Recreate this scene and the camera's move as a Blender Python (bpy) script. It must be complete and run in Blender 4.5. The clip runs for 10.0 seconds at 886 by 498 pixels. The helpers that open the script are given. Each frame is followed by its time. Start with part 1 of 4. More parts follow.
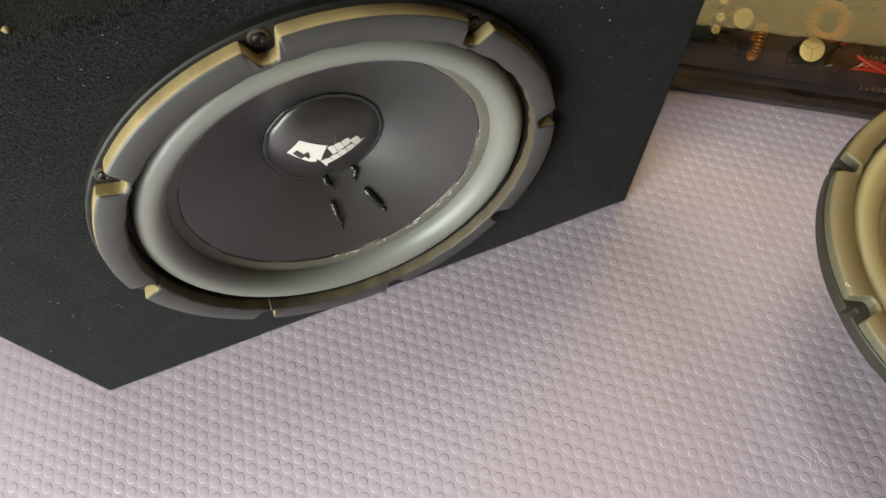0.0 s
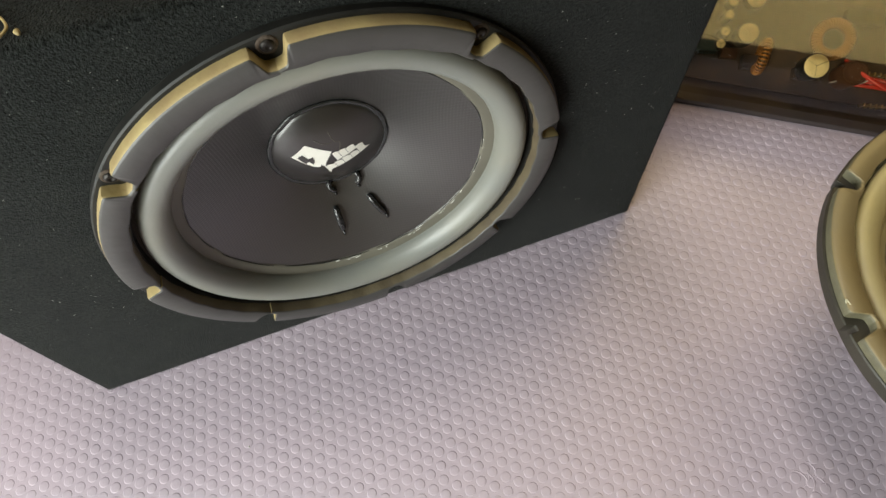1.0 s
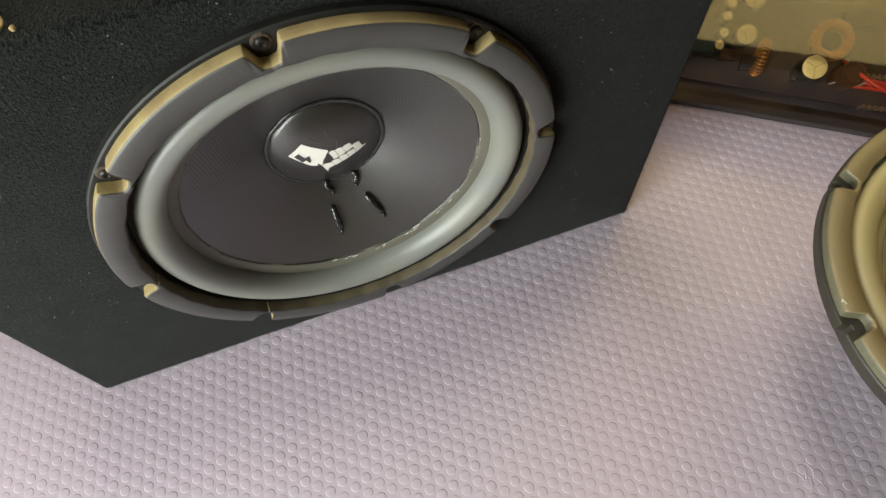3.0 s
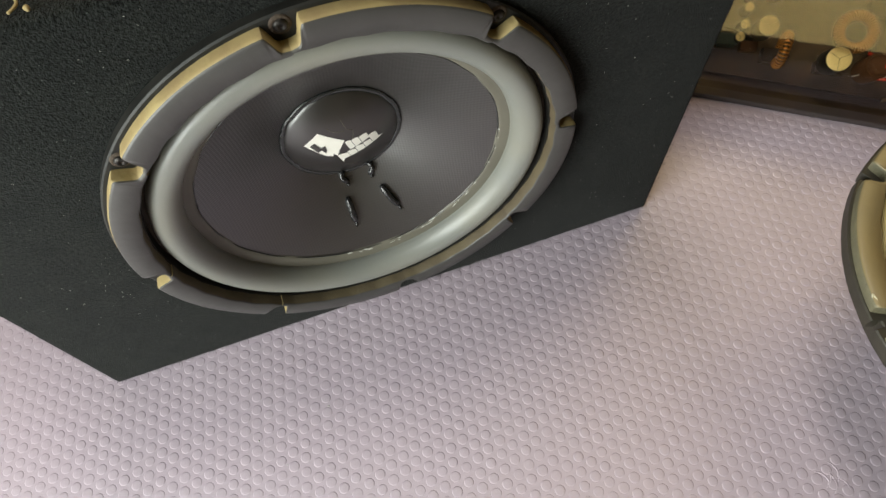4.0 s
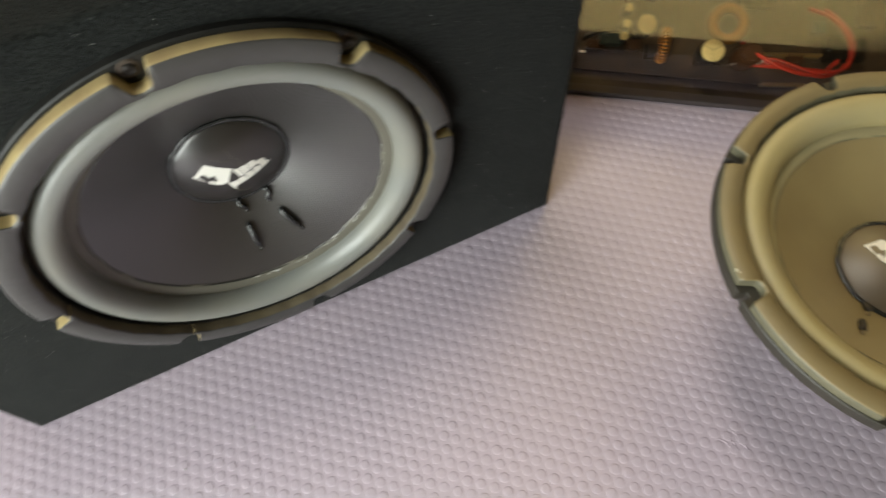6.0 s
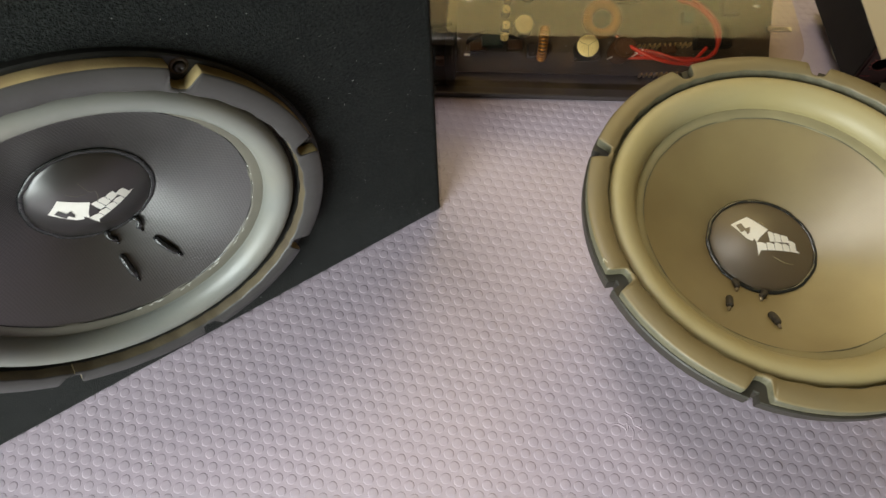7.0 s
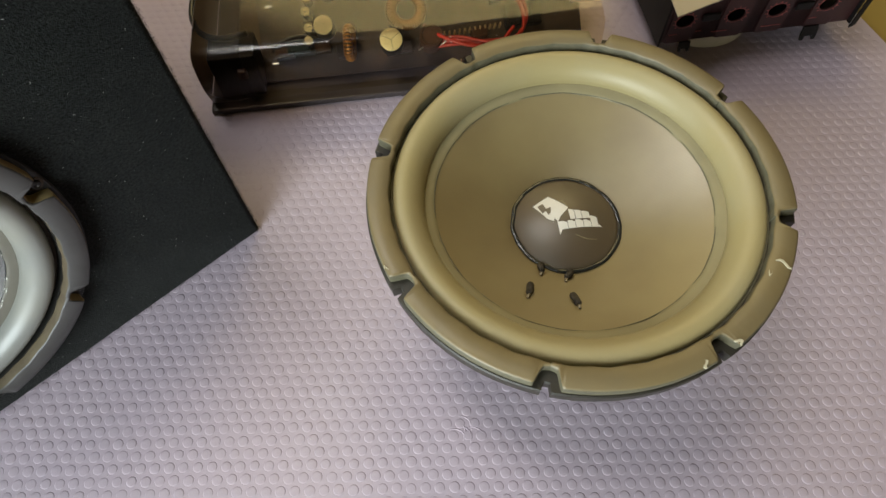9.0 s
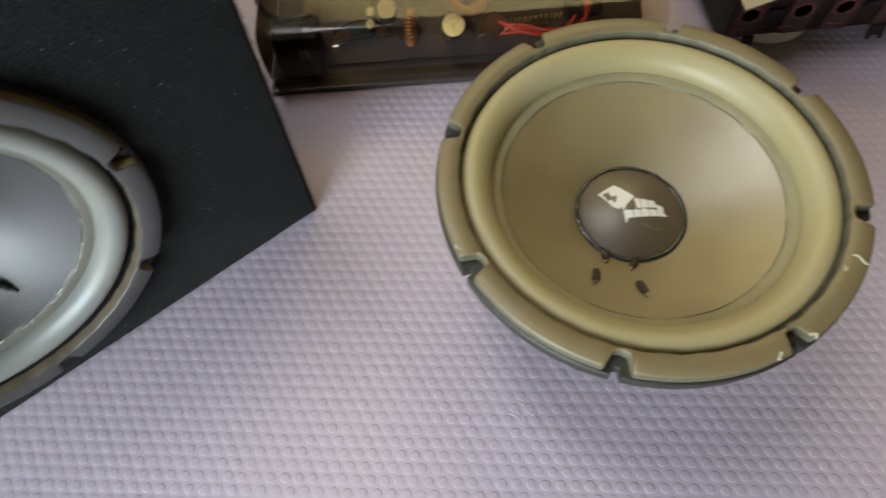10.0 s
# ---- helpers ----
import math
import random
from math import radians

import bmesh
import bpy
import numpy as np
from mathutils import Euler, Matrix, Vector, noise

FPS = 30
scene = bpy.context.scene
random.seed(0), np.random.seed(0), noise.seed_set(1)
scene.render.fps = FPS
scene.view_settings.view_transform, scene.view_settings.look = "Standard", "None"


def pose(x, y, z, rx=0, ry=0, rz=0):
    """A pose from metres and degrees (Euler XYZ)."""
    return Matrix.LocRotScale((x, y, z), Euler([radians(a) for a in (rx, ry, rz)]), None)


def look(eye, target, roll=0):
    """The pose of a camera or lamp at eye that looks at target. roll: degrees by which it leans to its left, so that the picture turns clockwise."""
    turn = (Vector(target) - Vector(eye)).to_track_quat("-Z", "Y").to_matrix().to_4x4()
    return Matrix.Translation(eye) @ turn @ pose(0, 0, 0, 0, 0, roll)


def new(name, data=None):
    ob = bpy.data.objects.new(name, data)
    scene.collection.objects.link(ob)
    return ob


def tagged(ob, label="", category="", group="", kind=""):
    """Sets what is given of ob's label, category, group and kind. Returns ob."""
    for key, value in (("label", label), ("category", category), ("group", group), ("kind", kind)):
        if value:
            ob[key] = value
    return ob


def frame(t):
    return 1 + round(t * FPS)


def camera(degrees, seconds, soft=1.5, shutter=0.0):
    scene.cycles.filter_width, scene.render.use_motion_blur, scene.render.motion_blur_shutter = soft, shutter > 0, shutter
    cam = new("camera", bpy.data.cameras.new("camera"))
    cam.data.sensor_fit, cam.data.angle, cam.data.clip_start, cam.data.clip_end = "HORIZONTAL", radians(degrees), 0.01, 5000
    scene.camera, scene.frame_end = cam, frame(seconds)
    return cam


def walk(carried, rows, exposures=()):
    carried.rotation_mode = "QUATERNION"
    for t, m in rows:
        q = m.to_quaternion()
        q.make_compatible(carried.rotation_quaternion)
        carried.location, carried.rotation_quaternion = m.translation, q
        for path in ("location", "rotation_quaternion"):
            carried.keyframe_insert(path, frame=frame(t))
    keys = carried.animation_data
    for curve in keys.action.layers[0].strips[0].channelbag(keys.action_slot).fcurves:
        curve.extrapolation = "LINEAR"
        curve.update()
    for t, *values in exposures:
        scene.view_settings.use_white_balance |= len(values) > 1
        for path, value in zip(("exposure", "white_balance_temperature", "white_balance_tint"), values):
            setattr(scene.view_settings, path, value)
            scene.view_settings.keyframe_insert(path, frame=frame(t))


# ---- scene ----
cam = camera(69.8, 10.0, shutter=0.5)
PATH = [
    (0, (-0.218, -0.208, 0.455), (0.032, 0.664, -1.327), -5.8),
    (0.5, (-0.222, -0.208, 0.456), (0.024, 0.668, -1.326), -4.6),
    (1, (-0.218, -0.207, 0.457), (0.034, 0.679, -1.318), -4.6),
    (1.5, (-0.22, -0.207, 0.455), (0.046, 0.67, -1.323), -3.3),
    (2, (-0.209, -0.212, 0.455), (0.066, 0.653, -1.328), -4.2),
    (2.5, (-0.211, -0.212, 0.459), (0.051, 0.681, -1.311), -4.7),
    (4, (-0.221, -0.209, 0.448), (0.002, 0.695, -1.321), -6.0),
    (4.5, (-0.22, -0.215, 0.448), (-0.004, 0.682, -1.326), -7.0),
    (5, (-0.224, -0.216, 0.457), (-0.004, 0.7, -1.307), -6.6),
    (5.5, (-0.22, -0.219, 0.453), (0.023, 0.675, -1.319), -5.8),
    (6, (-0.183, -0.232, 0.461), (0.149, 0.655, -1.301), -5.5),
    (6.2, (-0.166, -0.24, 0.461), (0.218, 0.628, -1.3), -5.2),
    (7.5, (-0.127, -0.261, 0.462), (0.356, 0.555, -1.299), -2.9),
    (8, (-0.097, -0.279, 0.461), (0.406, 0.528, -1.298), -5.2),
    (8.5, (-0.073, -0.283, 0.452), (0.475, 0.484, -1.312), -3.5),
    (9, (-0.049, -0.295, 0.443), (0.543, 0.429, -1.325), -2.7),
    (9.5, (-0.048, -0.295, 0.446), (0.537, 0.427, -1.325), -3.7),
    (10, (-0.077, -0.283, 0.441), (0.463, 0.473, -1.33), -3.7),
]
walk(cam, [(t, look(eye, target, roll)) for t, eye, target, roll in PATH], [(0.0, -0.56, 6500, 10), (5.5, -0.56, 6500, 10), (7.3, -0.53, 6200, 10), (9.0, -0.53, 6050, 10), (10.0, -0.53, 5750, 10)])

# ---------------------------------------------------------------- world and light
world = bpy.data.worlds.new("sky")
scene.world = world
world.use_nodes = True
wn = world.node_tree
sky = wn.nodes.new("ShaderNodeTexSky")
sky.sky_type, sky.sun_disc = "NISHITA", False
sky.sun_elevation, sky.sun_rotation = radians(35), radians(250)
wn.nodes["Background"].inputs["Strength"].default_value = 0.1
wn.links.new(sky.outputs["Color"], wn.nodes["Background"].inputs["Color"])


def area_lamp(name, at, to, w, h, power, colour):
    lamp = bpy.data.lights.new(name, "AREA")
    lamp.shape, lamp.size, lamp.size_y = "RECTANGLE", w, h
    lamp.energy, lamp.color = power, colour
    ob = new(name, lamp)
    ob.matrix_world = look(at, to)
    return ob


# a wide ceiling fitting behind the box, a yellow panel added far beyond the amplifier to reflect in its cover, a cool
# low window beside the box
area_lamp("light_ceiling_panel", (-0.14, 1.05, 2.55), (-0.14, 1.05, 0.0), 0.65, 1.35, 44.0, (1.0, 0.92, 0.80))
area_lamp("light_yellow_panel", (2.35, 2.15, 2.68), (2.35, 2.15, 0.0), 2.6, 2.3, 105.0, (1.0, 0.75, 0.27))
area_lamp("light_window", (-0.83, -0.45, 0.47), (0.0, -0.45, 0.47), 0.64, 0.82, 29.0, (0.91, 0.97, 0.91))

# ---------------------------------------------------------------- materials


def material(name, base, rough=0.5, metal=0.0, spec=0.5, vary=0.0, vary_scale=40.0, vary_to=None, grain=0.0, grain_scale=400.0,
             bump=0.0, bump_scale=300.0, sheen=0.0, rough_vary=0.0, coat=0.0):
    m = bpy.data.materials.new(name)
    m.use_nodes = True
    nt = m.node_tree
    p = nt.nodes["Principled BSDF"]
    p.inputs["Base Color"].default_value = (*base, 1)
    p.inputs["Roughness"].default_value = rough
    p.inputs["Metallic"].default_value = metal
    p.inputs["Specular IOR Level"].default_value = spec
    if sheen:
        p.inputs["Sheen Weight"].default_value = sheen
        p.inputs["Sheen Roughness"].default_value = 0.6
    if coat:
        p.inputs["Coat Weight"].default_value = coat
        p.inputs["Coat Roughness"].default_value = 0.15
    co = nt.nodes.new("ShaderNodeTexCoord")

    def noise_at(scale, detail=4.0):
        n = nt.nodes.new("ShaderNodeTexNoise")
        n.inputs["Scale"].default_value, n.inputs["Detail"].default_value = scale, detail
        nt.links.new(co.outputs["Object"], n.inputs["Vector"])
        return n

    colour = None
    if vary:
        to = vary_to or tuple(c * 0.5 for c in base)
        n = noise_at(vary_scale)
        ramp = nt.nodes.new("ShaderNodeMapRange")
        ramp.inputs[1].default_value, ramp.inputs[2].default_value = 0.35, 0.7
        ramp.inputs[4].default_value = vary
        nt.links.new(n.outputs["Fac"], ramp.inputs[0])
        mix = nt.nodes.new("ShaderNodeMix")
        mix.data_type = "RGBA"
        mix.inputs[6].default_value, mix.inputs[7].default_value = (*base, 1), (*to, 1)
        nt.links.new(ramp.outputs[0], mix.inputs[0])
        colour = mix.outputs[2]
    if grain:
        n = noise_at(grain_scale, 2.0)
        mr = nt.nodes.new("ShaderNodeMapRange")
        mr.inputs[1].default_value, mr.inputs[2].default_value = 0.3, 0.7
        mr.inputs[3].default_value, mr.inputs[4].default_value = 1 - grain, 1 + grain
        nt.links.new(n.outputs["Fac"], mr.inputs[0])
        mul = nt.nodes.new("ShaderNodeVectorMath")
        mul.operation = "SCALE"
        if colour:
            nt.links.new(colour, mul.inputs[0])
        else:
            mul.inputs[0].default_value = base
        nt.links.new(mr.outputs[0], mul.inputs["Scale"])
        colour = mul.outputs[0]
    if colour:
        nt.links.new(colour, p.inputs["Base Color"])
    if rough_vary:
        n = noise_at(vary_scale * 0.7 + 5)
        mr = nt.nodes.new("ShaderNodeMapRange")
        mr.inputs[1].default_value, mr.inputs[2].default_value = 0.3, 0.7
        mr.inputs[3].default_value, mr.inputs[4].default_value = rough - rough_vary, rough + rough_vary
        nt.links.new(n.outputs["Fac"], mr.inputs[0])
        nt.links.new(mr.outputs[0], p.inputs["Roughness"])
    if bump:
        n = noise_at(bump_scale, 3.0)
        b = nt.nodes.new("ShaderNodeBump")
        b.inputs["Strength"].default_value, b.inputs["Distance"].default_value = bump, 0.001
        nt.links.new(n.outputs["Fac"], b.inputs["Height"])
        nt.links.new(b.outputs["Normal"], p.inputs["Normal"])
    return m


def add_chips(m, chip, scale, low, high):
    """Sparse worn spots of another colour over what the material has."""
    nt = m.node_tree
    p = nt.nodes["Principled BSDF"]
    co = nt.nodes.new("ShaderNodeTexCoord")
    n = nt.nodes.new("ShaderNodeTexNoise")
    n.inputs["Scale"].default_value, n.inputs["Detail"].default_value = scale, 6.0
    nt.links.new(co.outputs["Object"], n.inputs["Vector"])
    mr = nt.nodes.new("ShaderNodeMapRange")
    mr.inputs[1].default_value, mr.inputs[2].default_value = low, high
    nt.links.new(n.outputs["Fac"], mr.inputs[0])
    mix = nt.nodes.new("ShaderNodeMix")
    mix.data_type = "RGBA"
    mix.inputs[7].default_value = (*chip, 1)
    nt.links.new(mr.outputs[0], mix.inputs[0])
    link = p.inputs["Base Color"].links
    if link:
        nt.links.new(link[0].from_socket, mix.inputs[6])
    else:
        mix.inputs[6].default_value = p.inputs["Base Color"].default_value
    nt.links.new(mix.outputs[2], p.inputs["Base Color"])
    return m


def clear_sheet(name, tint, ior=1.5, rough=0.03, scratch=0.0):
    """Thin clear plastic: what lies behind, tinted, under a gloss."""
    m = bpy.data.materials.new(name)
    m.use_nodes = True
    nt = m.node_tree
    nt.nodes.remove(nt.nodes["Principled BSDF"])
    clear = nt.nodes.new("ShaderNodeBsdfTransparent")
    clear.inputs["Color"].default_value = (*tint, 1)
    gloss = nt.nodes.new("ShaderNodeBsdfGlossy")
    gloss.inputs["Roughness"].default_value = rough
    fres = nt.nodes.new("ShaderNodeFresnel")
    fres.inputs["IOR"].default_value = ior
    mix = nt.nodes.new("ShaderNodeMixShader")
    nt.links.new(fres.outputs[0], mix.inputs[0])
    nt.links.new(clear.outputs[0], mix.inputs[1])
    nt.links.new(gloss.outputs[0], mix.inputs[2])
    nt.links.new(mix.outputs[0], nt.nodes["Material Output"].inputs["Surface"])
    if scratch:
        co = nt.nodes.new("ShaderNodeTexCoord")
        n = nt.nodes.new("ShaderNodeTexNoise")
        n.inputs["Scale"].default_value = 14.0
        b = nt.nodes.new("ShaderNodeBump")
        b.inputs["Strength"].default_value, b.inputs["Distance"].default_value = scratch, 0.002
        nt.links.new(co.outputs["Object"], n.inputs["Vector"])
        nt.links.new(n.outputs["Fac"], b.inputs["Height"])
        nt.links.new(b.outputs["Normal"], gloss.inputs["Normal"])
        nt.links.new(b.outputs["Normal"], fres.inputs["Normal"])
    return m


def cone_material(name, base, other, relief, rough, spec, coat=0.0):
    """Black coated paper or poly with faint rings pressed into it."""
    m = material(name, base, rough=rough, spec=spec, vary=0.5, vary_scale=22, vary_to=other, rough_vary=0.05, coat=coat)
    m.node_tree.nodes["Principled BSDF"].inputs["Coat Roughness"].default_value = rough
    nt = m.node_tree
    co = nt.nodes.new("ShaderNodeTexCoord")
    w = nt.nodes.new("ShaderNodeTexWave")
    w.wave_type, w.bands_direction = "BANDS", "Y"
    w.inputs["Scale"].default_value, w.inputs["Distortion"].default_value = 190.0, 0.6
    cross = nt.nodes.new("ShaderNodeTexWave")
    cross.wave_type, cross.bands_direction = "BANDS", "X"
    cross.inputs["Scale"].default_value, cross.inputs["Distortion"].default_value = 190.0, 0.6
    weave = nt.nodes.new("ShaderNodeMath")
    weave.operation = "MULTIPLY_ADD"
    weave.inputs[1].default_value = 0.7
    n = nt.nodes.new("ShaderNodeTexNoise")
    n.inputs["Scale"].default_value = 900.0
    add = nt.nodes.new("ShaderNodeMath")
    add.operation = "ADD"
    b = nt.nodes.new("ShaderNodeBump")
    b.inputs["Strength"].default_value, b.inputs["Distance"].default_value = relief, 0.0004
    nt.links.new(co.outputs["Object"], w.inputs["Vector"])
    nt.links.new(co.outputs["Object"], n.inputs["Vector"])
    nt.links.new(co.outputs["Object"], cross.inputs["Vector"])
    nt.links.new(cross.outputs["Fac"], weave.inputs[0])
    nt.links.new(w.outputs["Fac"], weave.inputs[2])
    nt.links.new(weave.outputs[0], add.inputs[0])
    nt.links.new(n.outputs["Fac"], add.inputs[1])
    nt.links.new(add.outputs[0], b.inputs["Height"])
    nt.links.new(b.outputs["Normal"], nt.nodes["Principled BSDF"].inputs["Normal"])
    nt.links.new(b.outputs["Normal"], nt.nodes["Principled BSDF"].inputs["Coat Normal"])
    return m


MAT = material("mat_lilac", (0.420, 0.355, 0.415), rough=0.42, spec=0.45, vary=0.35, vary_scale=7, vary_to=(0.445, 0.375, 0.425), bump=0.25, bump_scale=90, rough_vary=0.08)
CARPET = add_chips(material("carpet_black", (0.0074, 0.0083, 0.0078), rough=1.0, spec=0.05, vary=0.7, vary_scale=60, vary_to=(0.0125, 0.0138, 0.0122), grain=0.9,
                            grain_scale=620, bump=1.0, bump_scale=1100, sheen=0.05), (0.055, 0.06, 0.055), 560.0, 0.67, 0.74)
LINT = material("lint_white", (0.5, 0.5, 0.46), rough=0.9)
FIBRE = material("carpet_fibre", (0.03, 0.034, 0.034), rough=1.0, spec=0.1)
CONE = cone_material("cone_black", (0.016, 0.0145, 0.013), (0.024, 0.0215, 0.0175), 0.20, 0.36, 1.0, 0.8)
# the loose driver's black parts, warm yellow glare painted into their colours
CONE_WARM_LIT = cone_material("cone_warm_lit", (0.265, 0.208, 0.095), (0.160, 0.110, 0.044), 0.05, 0.40, 1.0, 1.0)
SURROUND_WARM_LIT = material("surround_warm_lit", (0.38, 0.318, 0.15), rough=0.46, spec=0.6, vary=0.5, vary_scale=18, vary_to=(0.40, 0.36, 0.225), bump=0.08, bump_scale=500, rough_vary=0.06)
LIP_WARM_LIT = material("lip_warm_lit", (0.30, 0.262, 0.14), rough=0.5, spec=0.5, vary=0.4, vary_scale=30)
GASKET_WARM_LIT = material("gasket_warm_lit", (0.20, 0.152, 0.070), rough=0.42, spec=0.55, vary=0.5, vary_scale=25, vary_to=(0.17, 0.14, 0.08), bump=0.12, bump_scale=260, rough_vary=0.07)
add_chips(GASKET_WARM_LIT, (0.45, 0.38, 0.22), 55.0, 0.71, 0.74)
CAP = material("dust_cap_black", (0.018, 0.016, 0.015), rough=0.3, spec=1.0, vary=0.4, vary_scale=60, vary_to=(0.03, 0.028, 0.025), bump=0.12, bump_scale=120)
SURROUND = material("surround_rubber", (0.178, 0.184, 0.170), rough=0.42, spec=0.7, vary=0.5, vary_scale=18, vary_to=(0.235, 0.218, 0.165), bump=0.08, bump_scale=500, rough_vary=0.06)
LIP = material("surround_lip", (0.13, 0.122, 0.095), rough=0.5, spec=0.5, vary=0.4, vary_scale=30)
GLUE = material("glue_black", (0.02, 0.022, 0.022), rough=0.18, spec=0.6, bump=0.5, bump_scale=220)
GASKET = add_chips(material("gasket_grey", (0.044, 0.042, 0.040), rough=0.42, spec=0.5, vary=0.5, vary_scale=25, vary_to=(0.062, 0.059, 0.056), bump=0.12, bump_scale=260,
                            rough_vary=0.07), (0.30, 0.27, 0.20), 55.0, 0.71, 0.74)
# shade of the gap beside the gasket, painted on the surround's lip
GAP_SHADE = material("gap_shade_brown", (0.028, 0.020, 0.013), rough=0.8, vary=0.6, vary_scale=60, vary_to=(0.045, 0.033, 0.02))
# the cream foam's inner wall, darkened in colour for the recess
INNER = material("gasket_inner_shaded", (0.10, 0.078, 0.04), rough=0.75, vary=0.9, vary_scale=40, vary_to=(0.055, 0.038, 0.022), bump=0.3, bump_scale=400)
FOAM = material("gasket_foam", (0.38, 0.30, 0.13), rough=0.7, vary=0.9, vary_scale=45, vary_to=(0.22, 0.155, 0.07), bump=0.3, bump_scale=400)
# black basket of the loose driver, tinted by the same painted glare
STEEL_WARM_LIT = material("basket_warm_lit", (0.024, 0.021, 0.015), rough=0.5, spec=0.5, vary=0.7, vary_scale=60, vary_to=(0.036, 0.031, 0.021), bump=0.2, bump_scale=300)
STEEL = material("basket_black", (0.010, 0.010, 0.009), rough=0.5, spec=0.3, vary=0.4, vary_scale=50, vary_to=(0.04, 0.038, 0.034), bump=0.08, bump_scale=300)
SCREW = material("screw_dark", (0.035, 0.032, 0.03), rough=0.4, metal=0.8, bump=0.2, bump_scale=900)
# the loose driver's edges and cap, olive and brown from painted glare
EDGE_OLIVE = material("edge_olive", (0.13, 0.118, 0.07), rough=0.6, vary=0.8, vary_scale=200, vary_to=(0.09, 0.085, 0.055), bump=0.5, bump_scale=600)
CAP_WARM_LIT = material("dust_cap_warm_lit", (0.095, 0.068, 0.038), rough=0.44, spec=1.0, vary=0.5, vary_scale=60, vary_to=(0.10, 0.08, 0.05), bump=0.12, bump_scale=120)
RUST = material("screw_hole_grime", (0.045, 0.032, 0.02), rough=0.8, vary=0.8, vary_scale=200, vary_to=(0.05, 0.03, 0.02), bump=0.4, bump_scale=600)
WHITE = material("print_white", (0.78, 0.76, 0.70), rough=0.5, vary=0.3, vary_scale=200, vary_to=(0.66, 0.63, 0.55))
TINSEL = material("lead_black", (0.012, 0.012, 0.013), rough=0.25, spec=0.6, bump=0.5, bump_scale=350)
LEAD_BROWN = material("lead_brown", (0.05, 0.04, 0.026), rough=0.7, vary=0.8, vary_scale=250, vary_to=(0.02, 0.016, 0.012), bump=1.0, bump_scale=500)
SOLDER = material("solder", (0.42, 0.36, 0.26), rough=0.4, metal=0.6, bump=0.5, bump_scale=900)
MAGNET = material("magnet_ferrite", (0.05, 0.05, 0.052), rough=0.6, vary=0.4, vary_scale=40)
# clear cover; the tint adds shade to its inside and the mat
ACRYLIC = clear_sheet("acrylic_clear", (0.84, 0.76, 0.62), ior=1.52, rough=0.16, scratch=0.15)
SMOKED = clear_sheet("acrylic_smoked", (0.56, 0.47, 0.40), ior=1.42, rough=0.30, scratch=0.2)
BOARD = material("circuit_board", (0.075, 0.052, 0.036), rough=0.45, vary=0.8, vary_scale=70, vary_to=(0.035, 0.03, 0.026), bump=0.2, bump_scale=300)
CHASSIS = material("chassis_dark", (0.04, 0.03, 0.03), rough=0.4, vary=0.4, vary_scale=50, vary_to=(0.05, 0.042, 0.036))
# bare metal tops; the warm light they mirror is in the yellow
CAN = material("capacitor_top_warm_lit", (0.84, 0.74, 0.40), rough=0.5, metal=0.2, vary=0.3, vary_scale=120, vary_to=(0.74, 0.62, 0.30))
SLEEVE = material("capacitor_sleeve", (0.008, 0.009, 0.011), rough=0.3, spec=0.4)
COPPER = material("copper_winding", (0.62, 0.30, 0.07), rough=0.35, metal=0.7, vary=0.4, vary_scale=300, vary_to=(0.42, 0.18, 0.04))
CORE = material("toroid_core", (0.14, 0.11, 0.06), rough=0.6)
GOLD = material("gold_pin", (0.75, 0.58, 0.28), rough=0.35, metal=0.8)
RED = material("wire_red", (0.50, 0.035, 0.022), rough=0.35, spec=0.5)
GREEN = material("component_teal", (0.025, 0.05, 0.055), rough=0.4)
BROWN = material("component_brown", (0.075, 0.035, 0.018), rough=0.45, vary=0.5, vary_scale=120)
ALU = material("aluminium", (0.75, 0.75, 0.74), rough=0.35, metal=1.0, bump=0.1, bump_scale=500)
CABLE = material("cable_black", (0.012, 0.012, 0.012), rough=0.3, spec=0.5)
MAROON = material("panel_maroon", (0.045, 0.016, 0.016), rough=0.4, vary=0.7, vary_scale=40, vary_to=(0.022, 0.012, 0.012), bump=0.1, bump_scale=300)
DIAL = material("dial_print", (0.42, 0.10, 0.09), rough=0.5)
BLACK = material("black_paint", (0.009, 0.008, 0.008), rough=0.55, spec=0.25, vary=0.4, vary_scale=60, vary_to=(0.016, 0.014, 0.013))
CARD = material("card_beige", (0.50, 0.43, 0.30), rough=0.7, vary=0.4, vary_scale=20, vary_to=(0.42, 0.36, 0.24))
ORANGE = material("ribbon_orange", (0.50, 0.17, 0.06), rough=0.5, vary=0.4, vary_scale=60)
OLIVE = material("board_olive", (0.17, 0.15, 0.07), rough=0.6, vary=0.6, vary_scale=40, vary_to=(0.09, 0.08, 0.04))
CREAM = material("cream_plastic", (0.62, 0.58, 0.42), rough=0.5, vary=0.3, vary_scale=30)
OCHRE = material("floor_ochre", (0.26, 0.18, 0.035), rough=0.6, vary=0.6, vary_scale=6, vary_to=(0.18, 0.125, 0.03), bump=0.2, bump_scale=60)
# unseen walls and ceiling, kept dark so that little light bounces
PLASTER = material("wall_plaster", (0.15, 0.12, 0.065), rough=0.85, vary=0.4, vary_scale=3, vary_to=(0.12, 0.095, 0.05), bump=0.2, bump_scale=80)
CEILING = material("ceiling_paint", (0.26, 0.22, 0.13), rough=0.9, vary=0.3, vary_scale=3, vary_to=(0.22, 0.185, 0.11))
FRAME = material("window_frame_paint", (0.7, 0.68, 0.62), rough=0.5)
GLASS = clear_sheet("window_glass", (0.97, 0.97, 0.97), rough=0.0)

